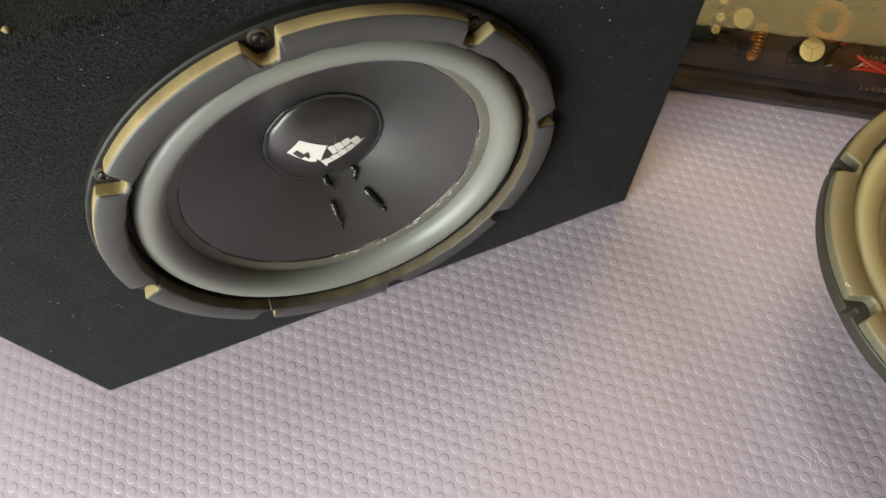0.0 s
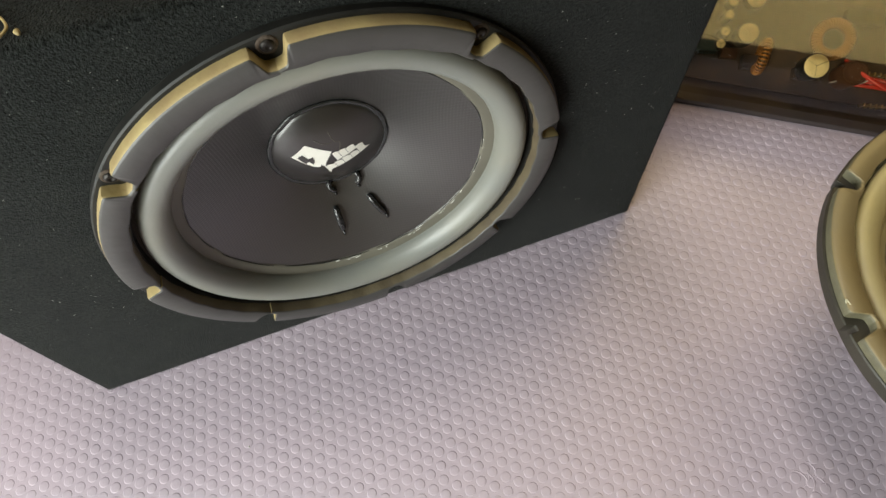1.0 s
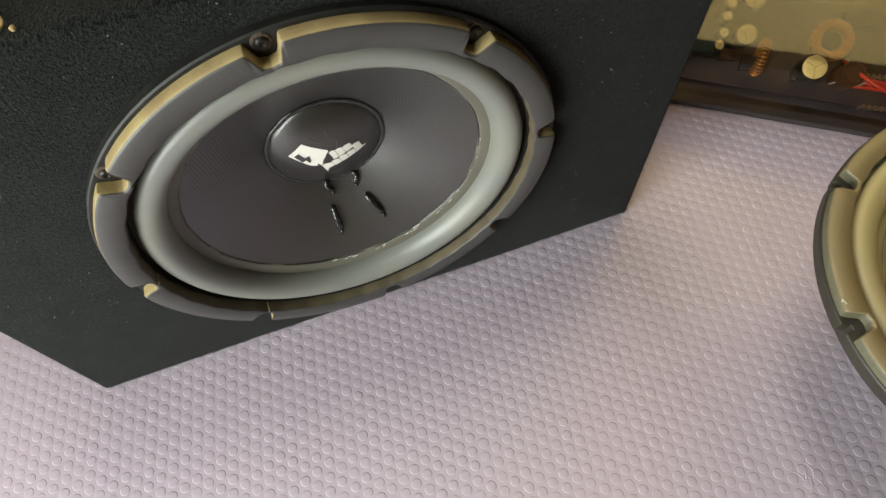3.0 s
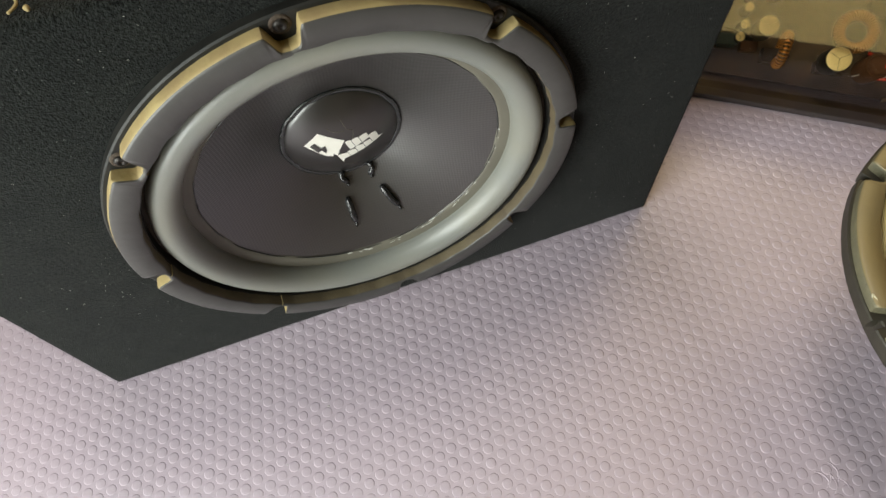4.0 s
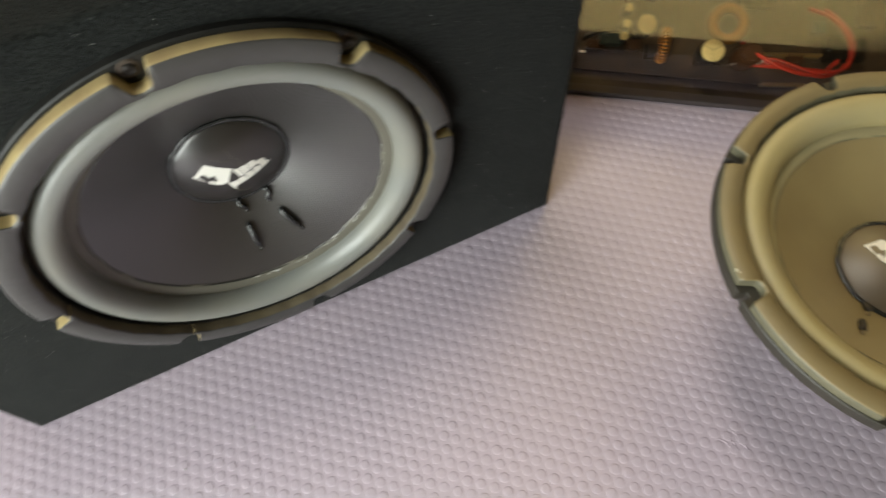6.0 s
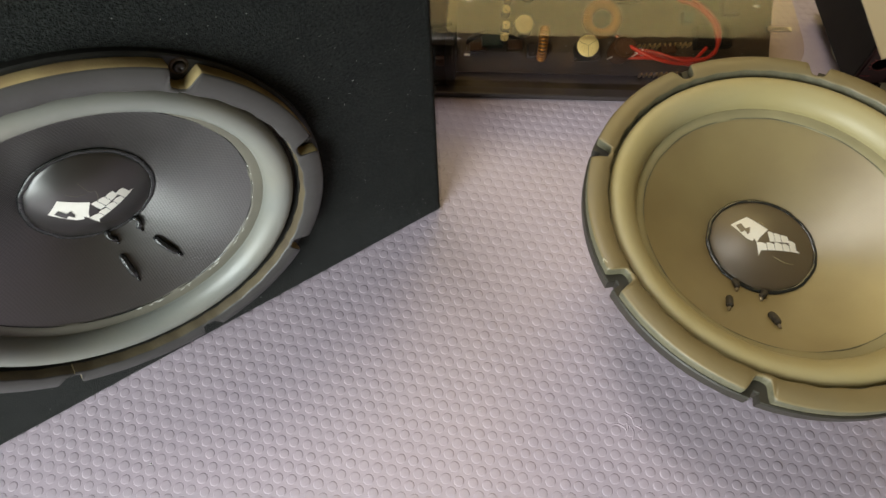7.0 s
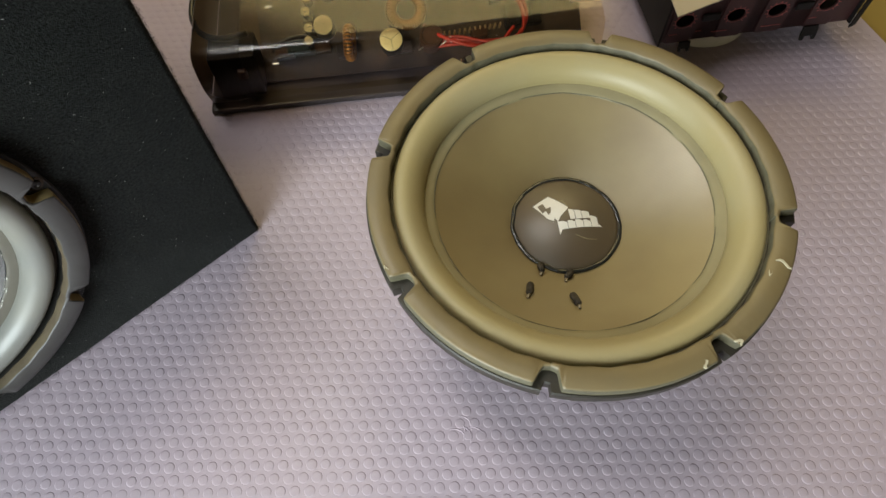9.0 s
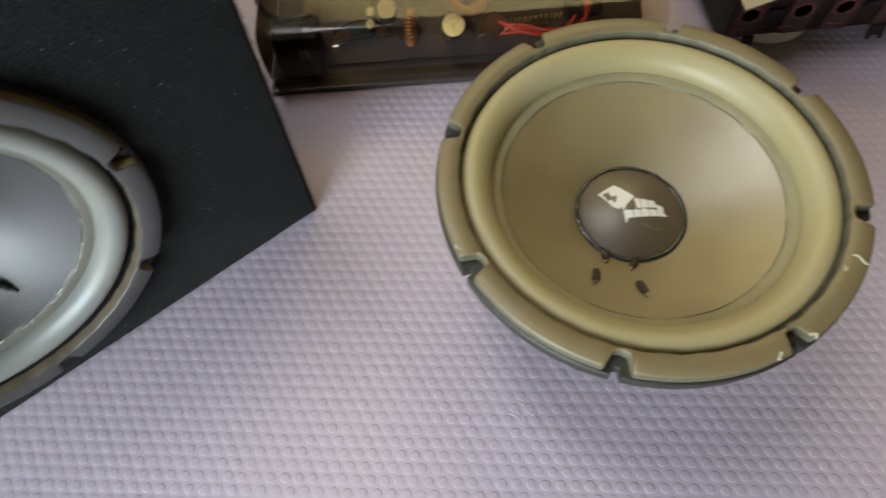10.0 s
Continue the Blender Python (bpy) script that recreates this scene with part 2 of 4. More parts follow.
# ---------------------------------------------------------------- mesh helpers


def mesh_of(name, verts, faces, mats, slots=None, smooth=True):
    me = bpy.data.meshes.new(name)
    me.from_pydata([tuple(v) for v in verts], [], faces)
    for m in mats if isinstance(mats, (list, tuple)) else [mats]:
        me.materials.append(m)
    if slots is not None:
        me.polygons.foreach_set("material_index", slots)
    me.polygons.foreach_set("use_smooth", [smooth] * len(me.polygons))
    me.update()
    return me


def sharp(me, degrees=40):
    """Keep edges sharper than this crisp."""
    bm = bmesh.new()
    bm.from_mesh(me)
    for e in bm.edges:
        e.smooth = e.calc_face_angle(3.0) < radians(degrees)
    bm.to_mesh(me)
    bm.free()
    return me


def part(name, me, parent, label="", at=None):
    ob = new(name, me)
    ob.parent = parent
    if at is not None:
        ob.matrix_basis = at
    if label:
        tagged(ob, label)
    return ob


def lathe(profile, segs=96, closed=False, wobble=None):
    """Rings of (r, z) about z. closed: the profile runs back into its start."""
    verts, faces = [], []
    n = len(profile)
    for i in range(segs):
        a = 2 * math.pi * i / segs
        for k, (r, z) in enumerate(profile):
            dr, dz = wobble(a, k) if wobble else (0, 0)
            verts.append(((r + dr) * math.cos(a), (r + dr) * math.sin(a), z + dz))
    for i in range(segs):
        j = (i + 1) % segs
        for k in range(n if closed else n - 1):
            l = (k + 1) % n
            faces.append((i * n + k, j * n + k, j * n + l, i * n + l))
    return verts, faces


def block(sx, sy, sz, bevel=0.001, at=(0, 0, 0), seg=2):
    """A bevelled block as bmesh, its base centre at `at`."""
    bm = bmesh.new()
    bmesh.ops.create_cube(bm, size=1.0)
    bmesh.ops.scale(bm, vec=(sx, sy, sz), verts=bm.verts)
    if bevel:
        bmesh.ops.bevel(bm, geom=bm.edges[:], offset=bevel, segments=seg, affect="EDGES", profile=0.6)
    bmesh.ops.translate(bm, vec=(at[0], at[1], at[2] + sz / 2), verts=bm.verts)
    return bm


def from_bm(name, bm, mat, smooth=False):
    me = bpy.data.meshes.new(name)
    bm.to_mesh(me)
    bm.free()
    me.materials.append(mat)
    me.polygons.foreach_set("use_smooth", [smooth] * len(me.polygons))
    return me


def tube(points, radius, sides=8, taper=None):
    """A round wire through the points."""
    pts = [Vector(p) for p in points]
    verts, faces = [], []
    for i, p in enumerate(pts):
        d = (pts[min(i + 1, len(pts) - 1)] - pts[max(i - 1, 0)]).normalized()
        s = d.cross(Vector((0.13, 0.21, 0.97))).normalized()
        u = s.cross(d)
        r = radius * (taper[i] if taper else 1)
        for k in range(sides):
            a = 2 * math.pi * k / sides
            verts.append(p + r * (math.cos(a) * s + math.sin(a) * u))
    for i in range(len(pts) - 1):
        for k in range(sides):
            l = (k + 1) % sides
            faces.append((i * sides + k, i * sides + l, (i + 1) * sides + l, (i + 1) * sides + k))
    faces.append(tuple(range(sides))[::-1])
    faces.append(tuple(range((len(pts) - 1) * sides, len(pts) * sides)))
    return verts, faces


def curve_points(ctrl, steps=8):
    """A smooth line through the control points (Catmull-Rom)."""
    c = [Vector(p) for p in ctrl]
    c = [2 * c[0] - c[1]] + c + [2 * c[-1] - c[-2]]
    out = []
    for i in range(1, len(c) - 2):
        for s in range(steps):
            t = s / steps
            out.append(0.5 * (2 * c[i] + (c[i + 1] - c[i - 1]) * t + (2 * c[i - 1] - 5 * c[i] + 4 * c[i + 1] - c[i + 2]) * t * t
                              + (3 * c[i] - c[i - 1] - 3 * c[i + 1] + c[i + 2]) * t ** 3))
    return out + [c[-2]]


def slab(outline, z0, z1):
    """A flat plate from an outline, between two heights."""
    n = len(outline)
    verts = [(x, y, z0) for x, y in outline] + [(x, y, z1) for x, y in outline]
    faces = [tuple(range(n))[::-1], tuple(range(n, 2 * n))] + [(i, (i + 1) % n, n + (i + 1) % n, n + i) for i in range(n)]
    return verts, faces


# ---------------------------------------------------------------- the room
def wall(name, a, b, height, thick, opening=None):
    """An upright wall from a to b; the room lies to the left of a->b. opening: (from, to, sill, head) along the wall."""
    a, b = Vector((*a, 0)), Vector((*b, 0))
    d = (b - a).normalized()
    out = Vector((d.y, -d.x, 0))
    length = (b - a).length
    bm = bmesh.new()
    pieces = [(0, length, 0, height)]
    if opening:
        s, e, lo, hi = opening
        pieces = [(0, s, 0, height), (e, length, 0, height), (s, e, 0, lo), (s, e, hi, height)]
    for s, e, lo, hi in pieces:
        c = []
        for z in (lo, hi):
            for q in (a + d * s, a + d * e, a + d * e + out * thick, a + d * s + out * thick):
                c.append(bm.verts.new((q.x, q.y, z)))
        for f in ((0, 3, 2, 1), (4, 5, 6, 7), (0, 1, 5, 4), (1, 2, 6, 5), (2, 3, 7, 6), (3, 0, 4, 7)):
            bm.faces.new([c[i] for i in f])
    ob = new(name, from_bm(name, bm, PLASTER))
    tagged(ob, "plain tan plastered wall assumed round the unseen room", "wall", kind="structure")
    return ob


def window(name, at, turn, w, h):
    """A window frame with a mullion and two panes, standing in an opening, its width along local x."""
    root = new(name)
    root.matrix_world = pose(*at, 0, 0, turn)
    tagged(root, "painted window frame with two clear panes", "window", kind="structure")
    for x in (-w / 2 + 0.025, 0.0, w / 2 - 0.025):
        part("frame_post", from_bm("frame_post", block(0.05, 0.05, h, 0.004, (x, 0, 0)), FRAME), root)
    for z in (0.0, h - 0.05):
        part("frame_rail", from_bm("frame_rail", block(w - 0.1, 0.046, 0.05, 0.004, (0, 0, z)), FRAME), root)
    for x in (-w / 4, w / 4):
        p = part("pane", from_bm("pane", block(w / 2 - 0.08, 0.005, h - 0.1, 0, (x, 0, 0.05)), GLASS), root)
        p.visible_shadow = False
    return root


# assumed room; the west wall stands close for a steep window falloff
X0, X1, Y0, Y1, HIGH = -0.8, 3.8, -1.5, 3.8, 2.6
fl = new("floor", mesh_of("floor", *slab([(X0 - 0.2, Y0 - 0.2), (X1 + 0.2, Y0 - 0.2), (X1 + 0.2, Y1 + 0.2), (X0 - 0.2, Y1 + 0.2)], -0.106, -0.006), OCHRE, smooth=False))
tagged(fl, "ochre yellow floor under the lilac mat", "floor", kind="structure")


def ceiling_with_opening(x0, x1, y0, y1):
    """A ceiling slab in four strips round an opening."""
    bm = bmesh.new()
    for ax, bx, ay, by in ((X0 - 0.2, X1 + 0.2, Y0 - 0.2, y0), (X0 - 0.2, X1 + 0.2, y1, Y1 + 0.2), (X0 - 0.2, x0, y0, y1), (x1, X1 + 0.2, y0, y1)):
        b = block(bx - ax, by - ay, 0.12, 0, ((ax + bx) / 2, (ay + by) / 2, HIGH))
        me = bpy.data.meshes.new("strip")
        b.to_mesh(me)
        b.free()
        bm.from_mesh(me)
        bpy.data.meshes.remove(me)
    tagged(new("ceiling", from_bm("ceiling", bm, CEILING)), "plain tan unseen ceiling with an opening for the added yellow panel", "ceiling", kind="structure")


# the opening is added so the yellow panel reaches the amplifier's cover
ceiling_with_opening(1.05, 3.65, 1.0, 3.3)
wall("wall_south", (X0, Y0), (X1, Y0), HIGH, 0.15)
wall("wall_east", (X1, Y0), (X1, Y1), HIGH, 0.15)
wall("wall_north", (X1, Y1), (X0, Y1), HIGH, 0.15)
wall("wall_west", (X0, Y1), (X0, Y0), HIGH, 0.15, (Y1 + 0.45 - 0.32, Y1 + 0.45 + 0.32, 0.06, 0.88))
window("window_1", (X0 - 0.08, -0.45, 0.06), 90, 0.64, 0.82)


# ---------------------------------------------------------------- the mat
PITCH, DOT, LEAN_OF_ROWS = 0.0096, 0.0038, radians(19.5)


def bumped_mat():
    # outline: the right-hand edge runs askew past the equaliser
    c, s = math.cos(radians(-21)), math.sin(radians(-21))
    ex, ey = Vector((c, s)), Vector((-s, c))
    corner = Vector((0.556, -0.212))
    edge = [corner + ex * a + ey * b for a, b in ((-1.6, -0.9), (0, -0.9), (0, 1.3), (-1.6, 1.3))]
    # cut along the wall with the window
    lim, outline = X0 + 0.004, []
    for p, q in zip(edge, edge[1:] + edge[:1]):
        if p.x >= lim:
            outline.append(p)
        if (p.x < lim) != (q.x < lim):
            outline.append(p.lerp(q, (lim - p.x) / (q.x - p.x)))
    root = new("mat", mesh_of("mat", *slab([tuple(p) for p in outline], -0.006, 0.0), MAT, smooth=False))
    tagged(root, "lilac foam mat embossed with small round studs, on the floor", "mat", kind="structure")
    a1 = np.array((math.cos(LEAN_OF_ROWS), math.sin(LEAN_OF_ROWS))) * PITCH
    a2 = np.array((math.cos(LEAN_OF_ROWS + math.pi / 3), math.sin(LEAN_OF_ROWS + math.pi / 3))) * PITCH
    centres = []
    for i in range(-140, 141):
        for j in range(-140, 141):
            p = a1 * i + a2 * j
            if -0.62 < p[0] < 0.72 and -0.5 < p[1] < 0.42:
                q = Vector(p) - corner
                if q.dot(ex) < -0.006:
                    centres.append(p)
    centres = np.array(centres)
    rng = np.random.default_rng(4)
    n, seg = len(centres), 12
    rings = ((1.0, 0.0), (0.90, 0.00025), (0.74, 0.00031))
    ang = 2 * np.pi * np.arange(seg) / seg
    unit = [np.stack([DOT * r * np.cos(ang), DOT * r * np.sin(ang), np.full(seg, z - 0.0001)], 1) for r, z in rings]
    unit.append(np.array([[0, 0, 0.00026]]))
    unit = np.concatenate(unit)
    scale = rng.uniform(0.92, 1.05, (n, 1, 1))
    high = rng.uniform(0.7, 1.25, n)
    verts = unit[None] * scale
    verts[:, :, 2] = unit[None, :, 2] * high[:, None]
    verts[:, :, :2] += centres[:, None, :] + rng.normal(0, 0.00018, (n, 1, 2))
    faces = []
    for k in range(2):
        for i in range(seg):
            j = (i + 1) % seg
            faces += [(k * seg + i, k * seg + j, (k + 1) * seg + j), (k * seg + i, (k + 1) * seg + j, (k + 1) * seg + i)]
    faces += [(2 * seg + i, 2 * seg + (i + 1) % seg, 3 * seg) for i in range(seg)]
    faces = np.array(faces)
    allf = (faces[None] + (np.arange(n) * len(unit))[:, None, None]).reshape(-1, 3)
    me = bpy.data.meshes.new("mat_studs")
    me.vertices.add(n * len(unit))
    me.vertices.foreach_set("co", verts.reshape(-1).astype(np.float32))
    me.loops.add(len(allf) * 3)
    me.loops.foreach_set("vertex_index", allf.reshape(-1).astype(np.int32))
    me.polygons.add(len(allf))
    me.polygons.foreach_set("loop_start", (np.arange(len(allf)) * 3).astype(np.int32))
    me.polygons.foreach_set("use_smooth", np.ones(len(allf), dtype=bool))
    me.update(calc_edges=True)
    me.materials.append(MAT)
    tagged(part("mat_studs", me, root), "round raised studs of the mat", kind="stuff")
    # a crumpled spot beside the loose woofer
    for k in range(5):
        a = rng.normal(1.2, 0.4)
        c = np.array((0.018, -0.228)) + rng.normal(0, 0.006, 2)
        pts = [(c[0] + math.cos(a + 0.5 * t) * t * 0.008, c[1] + math.sin(a + 0.5 * t) * t * 0.008, -0.0001 - 0.0004 * t * t) for t in np.linspace(-1, 1, 9)]
        v, f = tube(pts, 0.0005, 6)
        part("wrinkle", mesh_of("wrinkle", v, f, MAT), root)
    return root


bumped_mat()


# ---------------------------------------------------------------- woofer
R_OUT, R_IN, R_CONE, R_CAP = 0.1266, 0.1130, 0.0876, 0.0350
Z_CONE, Z_CAP, CAP_RISE = -0.0198, -0.0510, 0.0105


def cone_z(r):
    t = (R_CONE - r) / (R_CONE - R_CAP)
    return Z_CONE + (Z_CAP - Z_CONE) * (0.92 * t + 0.08 * t * t)


def cap_z(r):
    return Z_CAP + 0.0015 + CAP_RISE * (1 - (r / R_CAP) ** 2)


def gasket_mesh(top, edge):
    """One eighth of the foam gasket, between two screw notches; its middle lies along +x."""
    half = math.pi / 8
    slot = 0.0068
    w = slot / 0.1235
    steps = (0.0, 0.45, 0.62, 0.76, 0.88, 1.0, 1.12, 1.3)
    stops = [-half + w * q for q in steps] + list(np.linspace(-half + w * 1.7, half - w * 1.7, 15)) + [half - w * q for q in reversed(steps)]
    verts, faces, slots = [], [], []
    for i, a in enumerate(stops):
        e = (half - abs(a)) / w
        k = min(1.0, max(0.0, (e - 0.62) / 0.55))
        floor_r = 0.1160 + 0.0022 * min(1.0, e / 0.9) ** 2
        r = floor_r + (R_OUT - floor_r) * k * k * (3 - 2 * k)
        r_in = R_IN + 0.0004 * math.sin(37 * a)
        profile = ((r_in, -0.0076), (r_in + 0.0002, -0.0010), (r_in + 0.0010, -0.0001), (r - 0.0016, 0.0), (r - 0.0005, -0.0007), (r, -0.0022), (r - 0.0004, -0.0076))
        for q, z in profile:
            verts.append((q * math.cos(a), q * math.sin(a), z))
    n = 7
    for i in range(len(stops) - 1):
        for k in range(n - 1):
            faces.append((i * n + k, (i + 1) * n + k, (i + 1) * n + k + 1, i * n + k + 1)[::-1])
            slots.append(2 if k == 0 else 1 if k >= 4 else 0)
    faces += [tuple(range(n)), tuple(range((len(stops) - 1) * n, len(stops) * n))[::-1]]
    slots += [1, 1]
    return sharp(mesh_of("gasket_segment", verts, faces, [top, edge, INNER if top == GASKET else EDGE_OLIVE], slots), 50)


def on_cap(x, y, lift):
    return (x, y, cap_z(math.hypot(x, y)) + lift)


def printed(outline, turn, mat):
    """A thin print on the dust cap from an outline in the cap's plane, cut fine enough to follow the dome."""
    bm = bmesh.new()
    c, s = math.cos(turn), math.sin(turn)
    f = bm.faces.new([bm.verts.new((x * c - y * s, x * s + y * c, 0)) for x, y in outline])
    bmesh.ops.triangulate(bm, faces=[f])
    bmesh.ops.subdivide_edges(bm, edges=bm.edges[:], cuts=2, use_grid_fill=True)
    for v in bm.verts:
        v.co = on_cap(v.co.x, v.co.y, 0.00035)
    bmesh.ops.recalc_face_normals(bm, faces=bm.faces[:])
    if bm.faces and sum(q.normal.z for q in bm.faces) < 0:
        bmesh.ops.reverse_faces(bm, faces=bm.faces[:])
    return from_bm("print", bm, mat, True)


def woofer(label, m, leads, logo, notch, screws, group, tab_from, tab_to, looks):
    """A round bass driver; local z is its axis and z = 0 the gasket's face. leads, logo, notch: angles in degrees."""
    root = new("woofer")
    root.matrix_world = m
    tagged(root, label, "woofer", group)

    rim = 0.1287 if screws else 0.1276

    def slot(a, k):
        # an open slot for each missing screw
        away = abs((a - radians(notch) + math.pi / 8) % (math.pi / 4) - math.pi / 8) * 0.1235
        return (-0.0050 if k in (1, 2, 3) and away < 0.0022 else 0.0, 0.0)

    # basket: flange, wall with windows between spokes, back plate
    v, f = lathe([(0.1125, -0.0075), (rim - 0.0008, -0.0075), (rim, -0.0083), (rim - 0.0004, -0.0165), (0.1170, -0.0165), (0.1160, -0.0180), (0.1145, -0.036),
                  (0.1130, -0.036), (0.1115, -0.0180)], 120 if screws else 720, True, None if screws else slot)
    basket = part("basket", sharp(mesh_of("basket", v, f, looks[8])), root, "black pressed-steel basket")
    v, f = lathe([(0.060, -0.082), (0.066, -0.076), (0.066, -0.086), (0.030, -0.086), (0.030, -0.082)], 72, True)
    part("basket_floor", sharp(mesh_of("basket_floor", v, f, STEEL)), basket)
    for i in range(8):
        a = math.pi / 4 * i
        bm = bmesh.new()
        rows = [(0.1140, -0.033), (0.100, -0.052), (0.082, -0.071), (0.064, -0.079)]
        grid = []
        for r, z in rows:
            wd = 0.010 + 0.10 * max(0, r - 0.09)
            grid.append([bm.verts.new((r + o, side * wd, z)) for o, side in ((0, -1), (0, 1), (-0.003, 1), (-0.003, -1))])
        for g, h in zip(grid, grid[1:]):
            for k in range(4):
                bm.faces.new((g[k], g[(k + 1) % 4], h[(k + 1) % 4], h[k]))
        part("spoke", from_bm("spoke", bm, STEEL), basket, at=Matrix.Rotation(a, 4, "Z"))
    v, f = lathe([(0.0, -0.086), (0.058, -0.086), (0.060, -0.088), (0.060, -0.106), (0.058, -0.108), (0.050, -0.108), (0.050, -0.1240), (0.048, -0.1250), (0.0, -0.1250)], 72)
    part("magnet", sharp(mesh_of("magnet", [(x, y, z) for x, y, z in v], [q[::-1] for q in f], MAGNET)), root, "grey ferrite magnet with steel back plate")
    # moving parts
    lift = 0.0 if screws else 0.0050
    v, f = lathe([(R_IN + 0.003, -0.0125 + lift), (0.1118, -0.0126 + lift), (0.1085, -0.0132 + lift)], 144)
    part("surround_flange", mesh_of("surround_flange", v, f, looks[10]), root, "outer lip of the surround, gap shade painted dark brown" if screws else "outer lip of the surround, warm glare painted in olive")
    roll = [(0.1098 + 0.3 * lift, -0.0126 + lift)]
    for k in range(13):
        t = math.pi * k / 12
        roll.append((0.1010 + 0.0085 * math.cos(t) + 0.3 * lift * (1 - k / 12), -0.0112 + lift * (1 - k / 12) ** 2 - 0.0056 * (k / 12) ** 1.6 + 0.0082 * math.sin(t)))
    roll += [(0.0928, -0.0176), (0.0918, -0.0181)]
    v, f = lathe(roll, 144)
    part("surround", mesh_of("surround", v, f, looks[1]), root, "grey rubber half-roll surround" if screws else "half-roll surround with the warm glare painted in olive-cream")
    v, f = lathe([(0.0940, -0.0173), (0.0925, -0.0175), (0.0886, -0.0188), (0.0870, -0.0194), (0.0862, -0.0206)], 144,
                 wobble=lambda a, k: (0.0003 * math.sin(9 * a) + 0.0002 * math.sin(23 * a + 1) if k >= 3 else 0, 0))
    part("surround_lip", mesh_of("surround_lip", v, f, looks[2]), root, "glued inner lip of the surround")
    v, f = lathe([(r, cone_z(r)) for r in np.linspace(R_CONE + 0.0005, R_CAP - 0.004, 22)], 144)
    part("cone", mesh_of("cone", v, f, looks[0]), root, "satin black ribbed cone" if screws else "paper cone with the warm glare painted in olive-tan")
    seam = [(0.0866 + 0.0004 * math.cos(t), -0.0201 + 0.0004 * math.sin(t)) for t in np.linspace(-0.4, math.pi, 6)]
    v, f = lathe(seam, 144, wobble=lambda a, k: (0.0004 * noise.noise((7 * math.cos(a), 7 * math.sin(a), 0.9)), 0.0003 * noise.noise((9 * math.cos(a), 9 * math.sin(a), 4.0))))
    part("cone_seam", mesh_of("cone_seam", v, f, looks[11]), root, "thin dark glue line round the cone")
    v, f = lathe([(R_CAP, Z_CAP + 0.0005)] + [(r, cap_z(r)) for r in np.linspace(R_CAP - 0.0003, 0.0002, 14)], 96)
    part("dust_cap", mesh_of("dust_cap", v, f, looks[4]), root, "glossy black domed dust cap" if screws else "domed dust cap with the warm glare painted in brown")
    ring = [(R_CAP + 0.0002 + 0.0016 * math.cos(t), Z_CAP + 0.0015 + 0.0010 * math.sin(t)) for t in np.linspace(-0.6, math.pi + 0.3, 8)]
    v, f = lathe(ring, 120, wobble=lambda a, k: (0.0007 * noise.noise((4 * math.cos(a), 4 * math.sin(a), 0.3)), 0.0005 * noise.noise((6 * math.cos(a), 6 * math.sin(a), 2.0 + k))))
    part("glue_ring", mesh_of("glue_ring", v, f, GLUE), root, "uneven bead of black glue")
    # pale flakes stand in for glints on the worn glue edge
    if screws:
        rng = random.Random(8)
        v, f = [], []
        for _ in range(26):
            a = radians(rng.uniform(-105, 5))
            r = 0.0868 + rng.uniform(-0.0012, 0.0008)
            c = Vector((r * math.cos(a), r * math.sin(a), cone_z(r) + 0.0016))
            along, w = Vector((-math.sin(a), math.cos(a), 0)) * rng.uniform(0.0006, 0.0030), Vector((math.cos(a), math.sin(a), 0.5)) * rng.uniform(0.0001, 0.0003)
            i = len(v)
            v.extend([c - along, c - w, c + along, c + w + Vector((0, 0, 0.0003))])
            f.append((i, i + 1, i + 2, i + 3))
        tagged(part("edge_glints", mesh_of("edge_glints", v, f, LINT, smooth=False), root), "pale flakes for glints and worn glue at the cone edge", kind="stuff")
    # white print: a slanted square with a small bolt cut out, and two rows of plain blocks
    g = radians(logo)
    part("print_square", printed([(-0.0205, 0.0125), (-0.0092, 0.0180), (0.0015, 0.0062), (-0.0048, 0.0005), (-0.0076, -0.0035), (-0.0088, -0.0002), (-0.0100, -0.0024),
                                  (-0.0135, 0.0002)], g, WHITE), root, "white slanted square print")
    inner = printed([(-0.0178, 0.0112), (-0.0142, 0.0126), (-0.0128, 0.0080), (-0.0096, 0.0086), (-0.0105, 0.0046), (-0.0122, 0.0026), (-0.0132, 0.0060), (-0.0158, 0.0050)], g, looks[4])
    for q in inner.vertices:
        q.co.z += 0.0003
    part("print_bolt", inner, root)
    x = 0.0008
    for w, low, high in ((0.0034, -0.0030, 0.0048), (0.0042, -0.0030, 0.0038), (0.0050, -0.0030, 0.0026)):
        part("print_block", printed([(x, low), (x + w, low), (x + w, high - 0.0008), (x + w * 0.4, high), (x, high - 0.0003)], g, WHITE), root)
        x += w + 0.0003
    x = -0.0078
    for i, (w, low, high) in enumerate(((0.0060, -0.0128, -0.0034), (0.0048, -0.0092, -0.0036), (0.0050, -0.0092, -0.0034), (0.0048, -0.0092, -0.0040), (0.0046, -0.0092, -0.0012))):
        pts = [(x, low), (x + w * 0.35, low + (0.0036 if i == 0 else 0)), (x + w, -0.0092), (x + w, high - 0.0012), (x + w * 0.5, high), (x, high)]
        part("print_block", printed(pts, g, WHITE), root)
        x += w + 0.0003
    part("print_block", printed([(x - 0.0003, -0.0092), (x + 0.0022, -0.0092), (x - 0.0002, -0.0075)], g, WHITE), root)
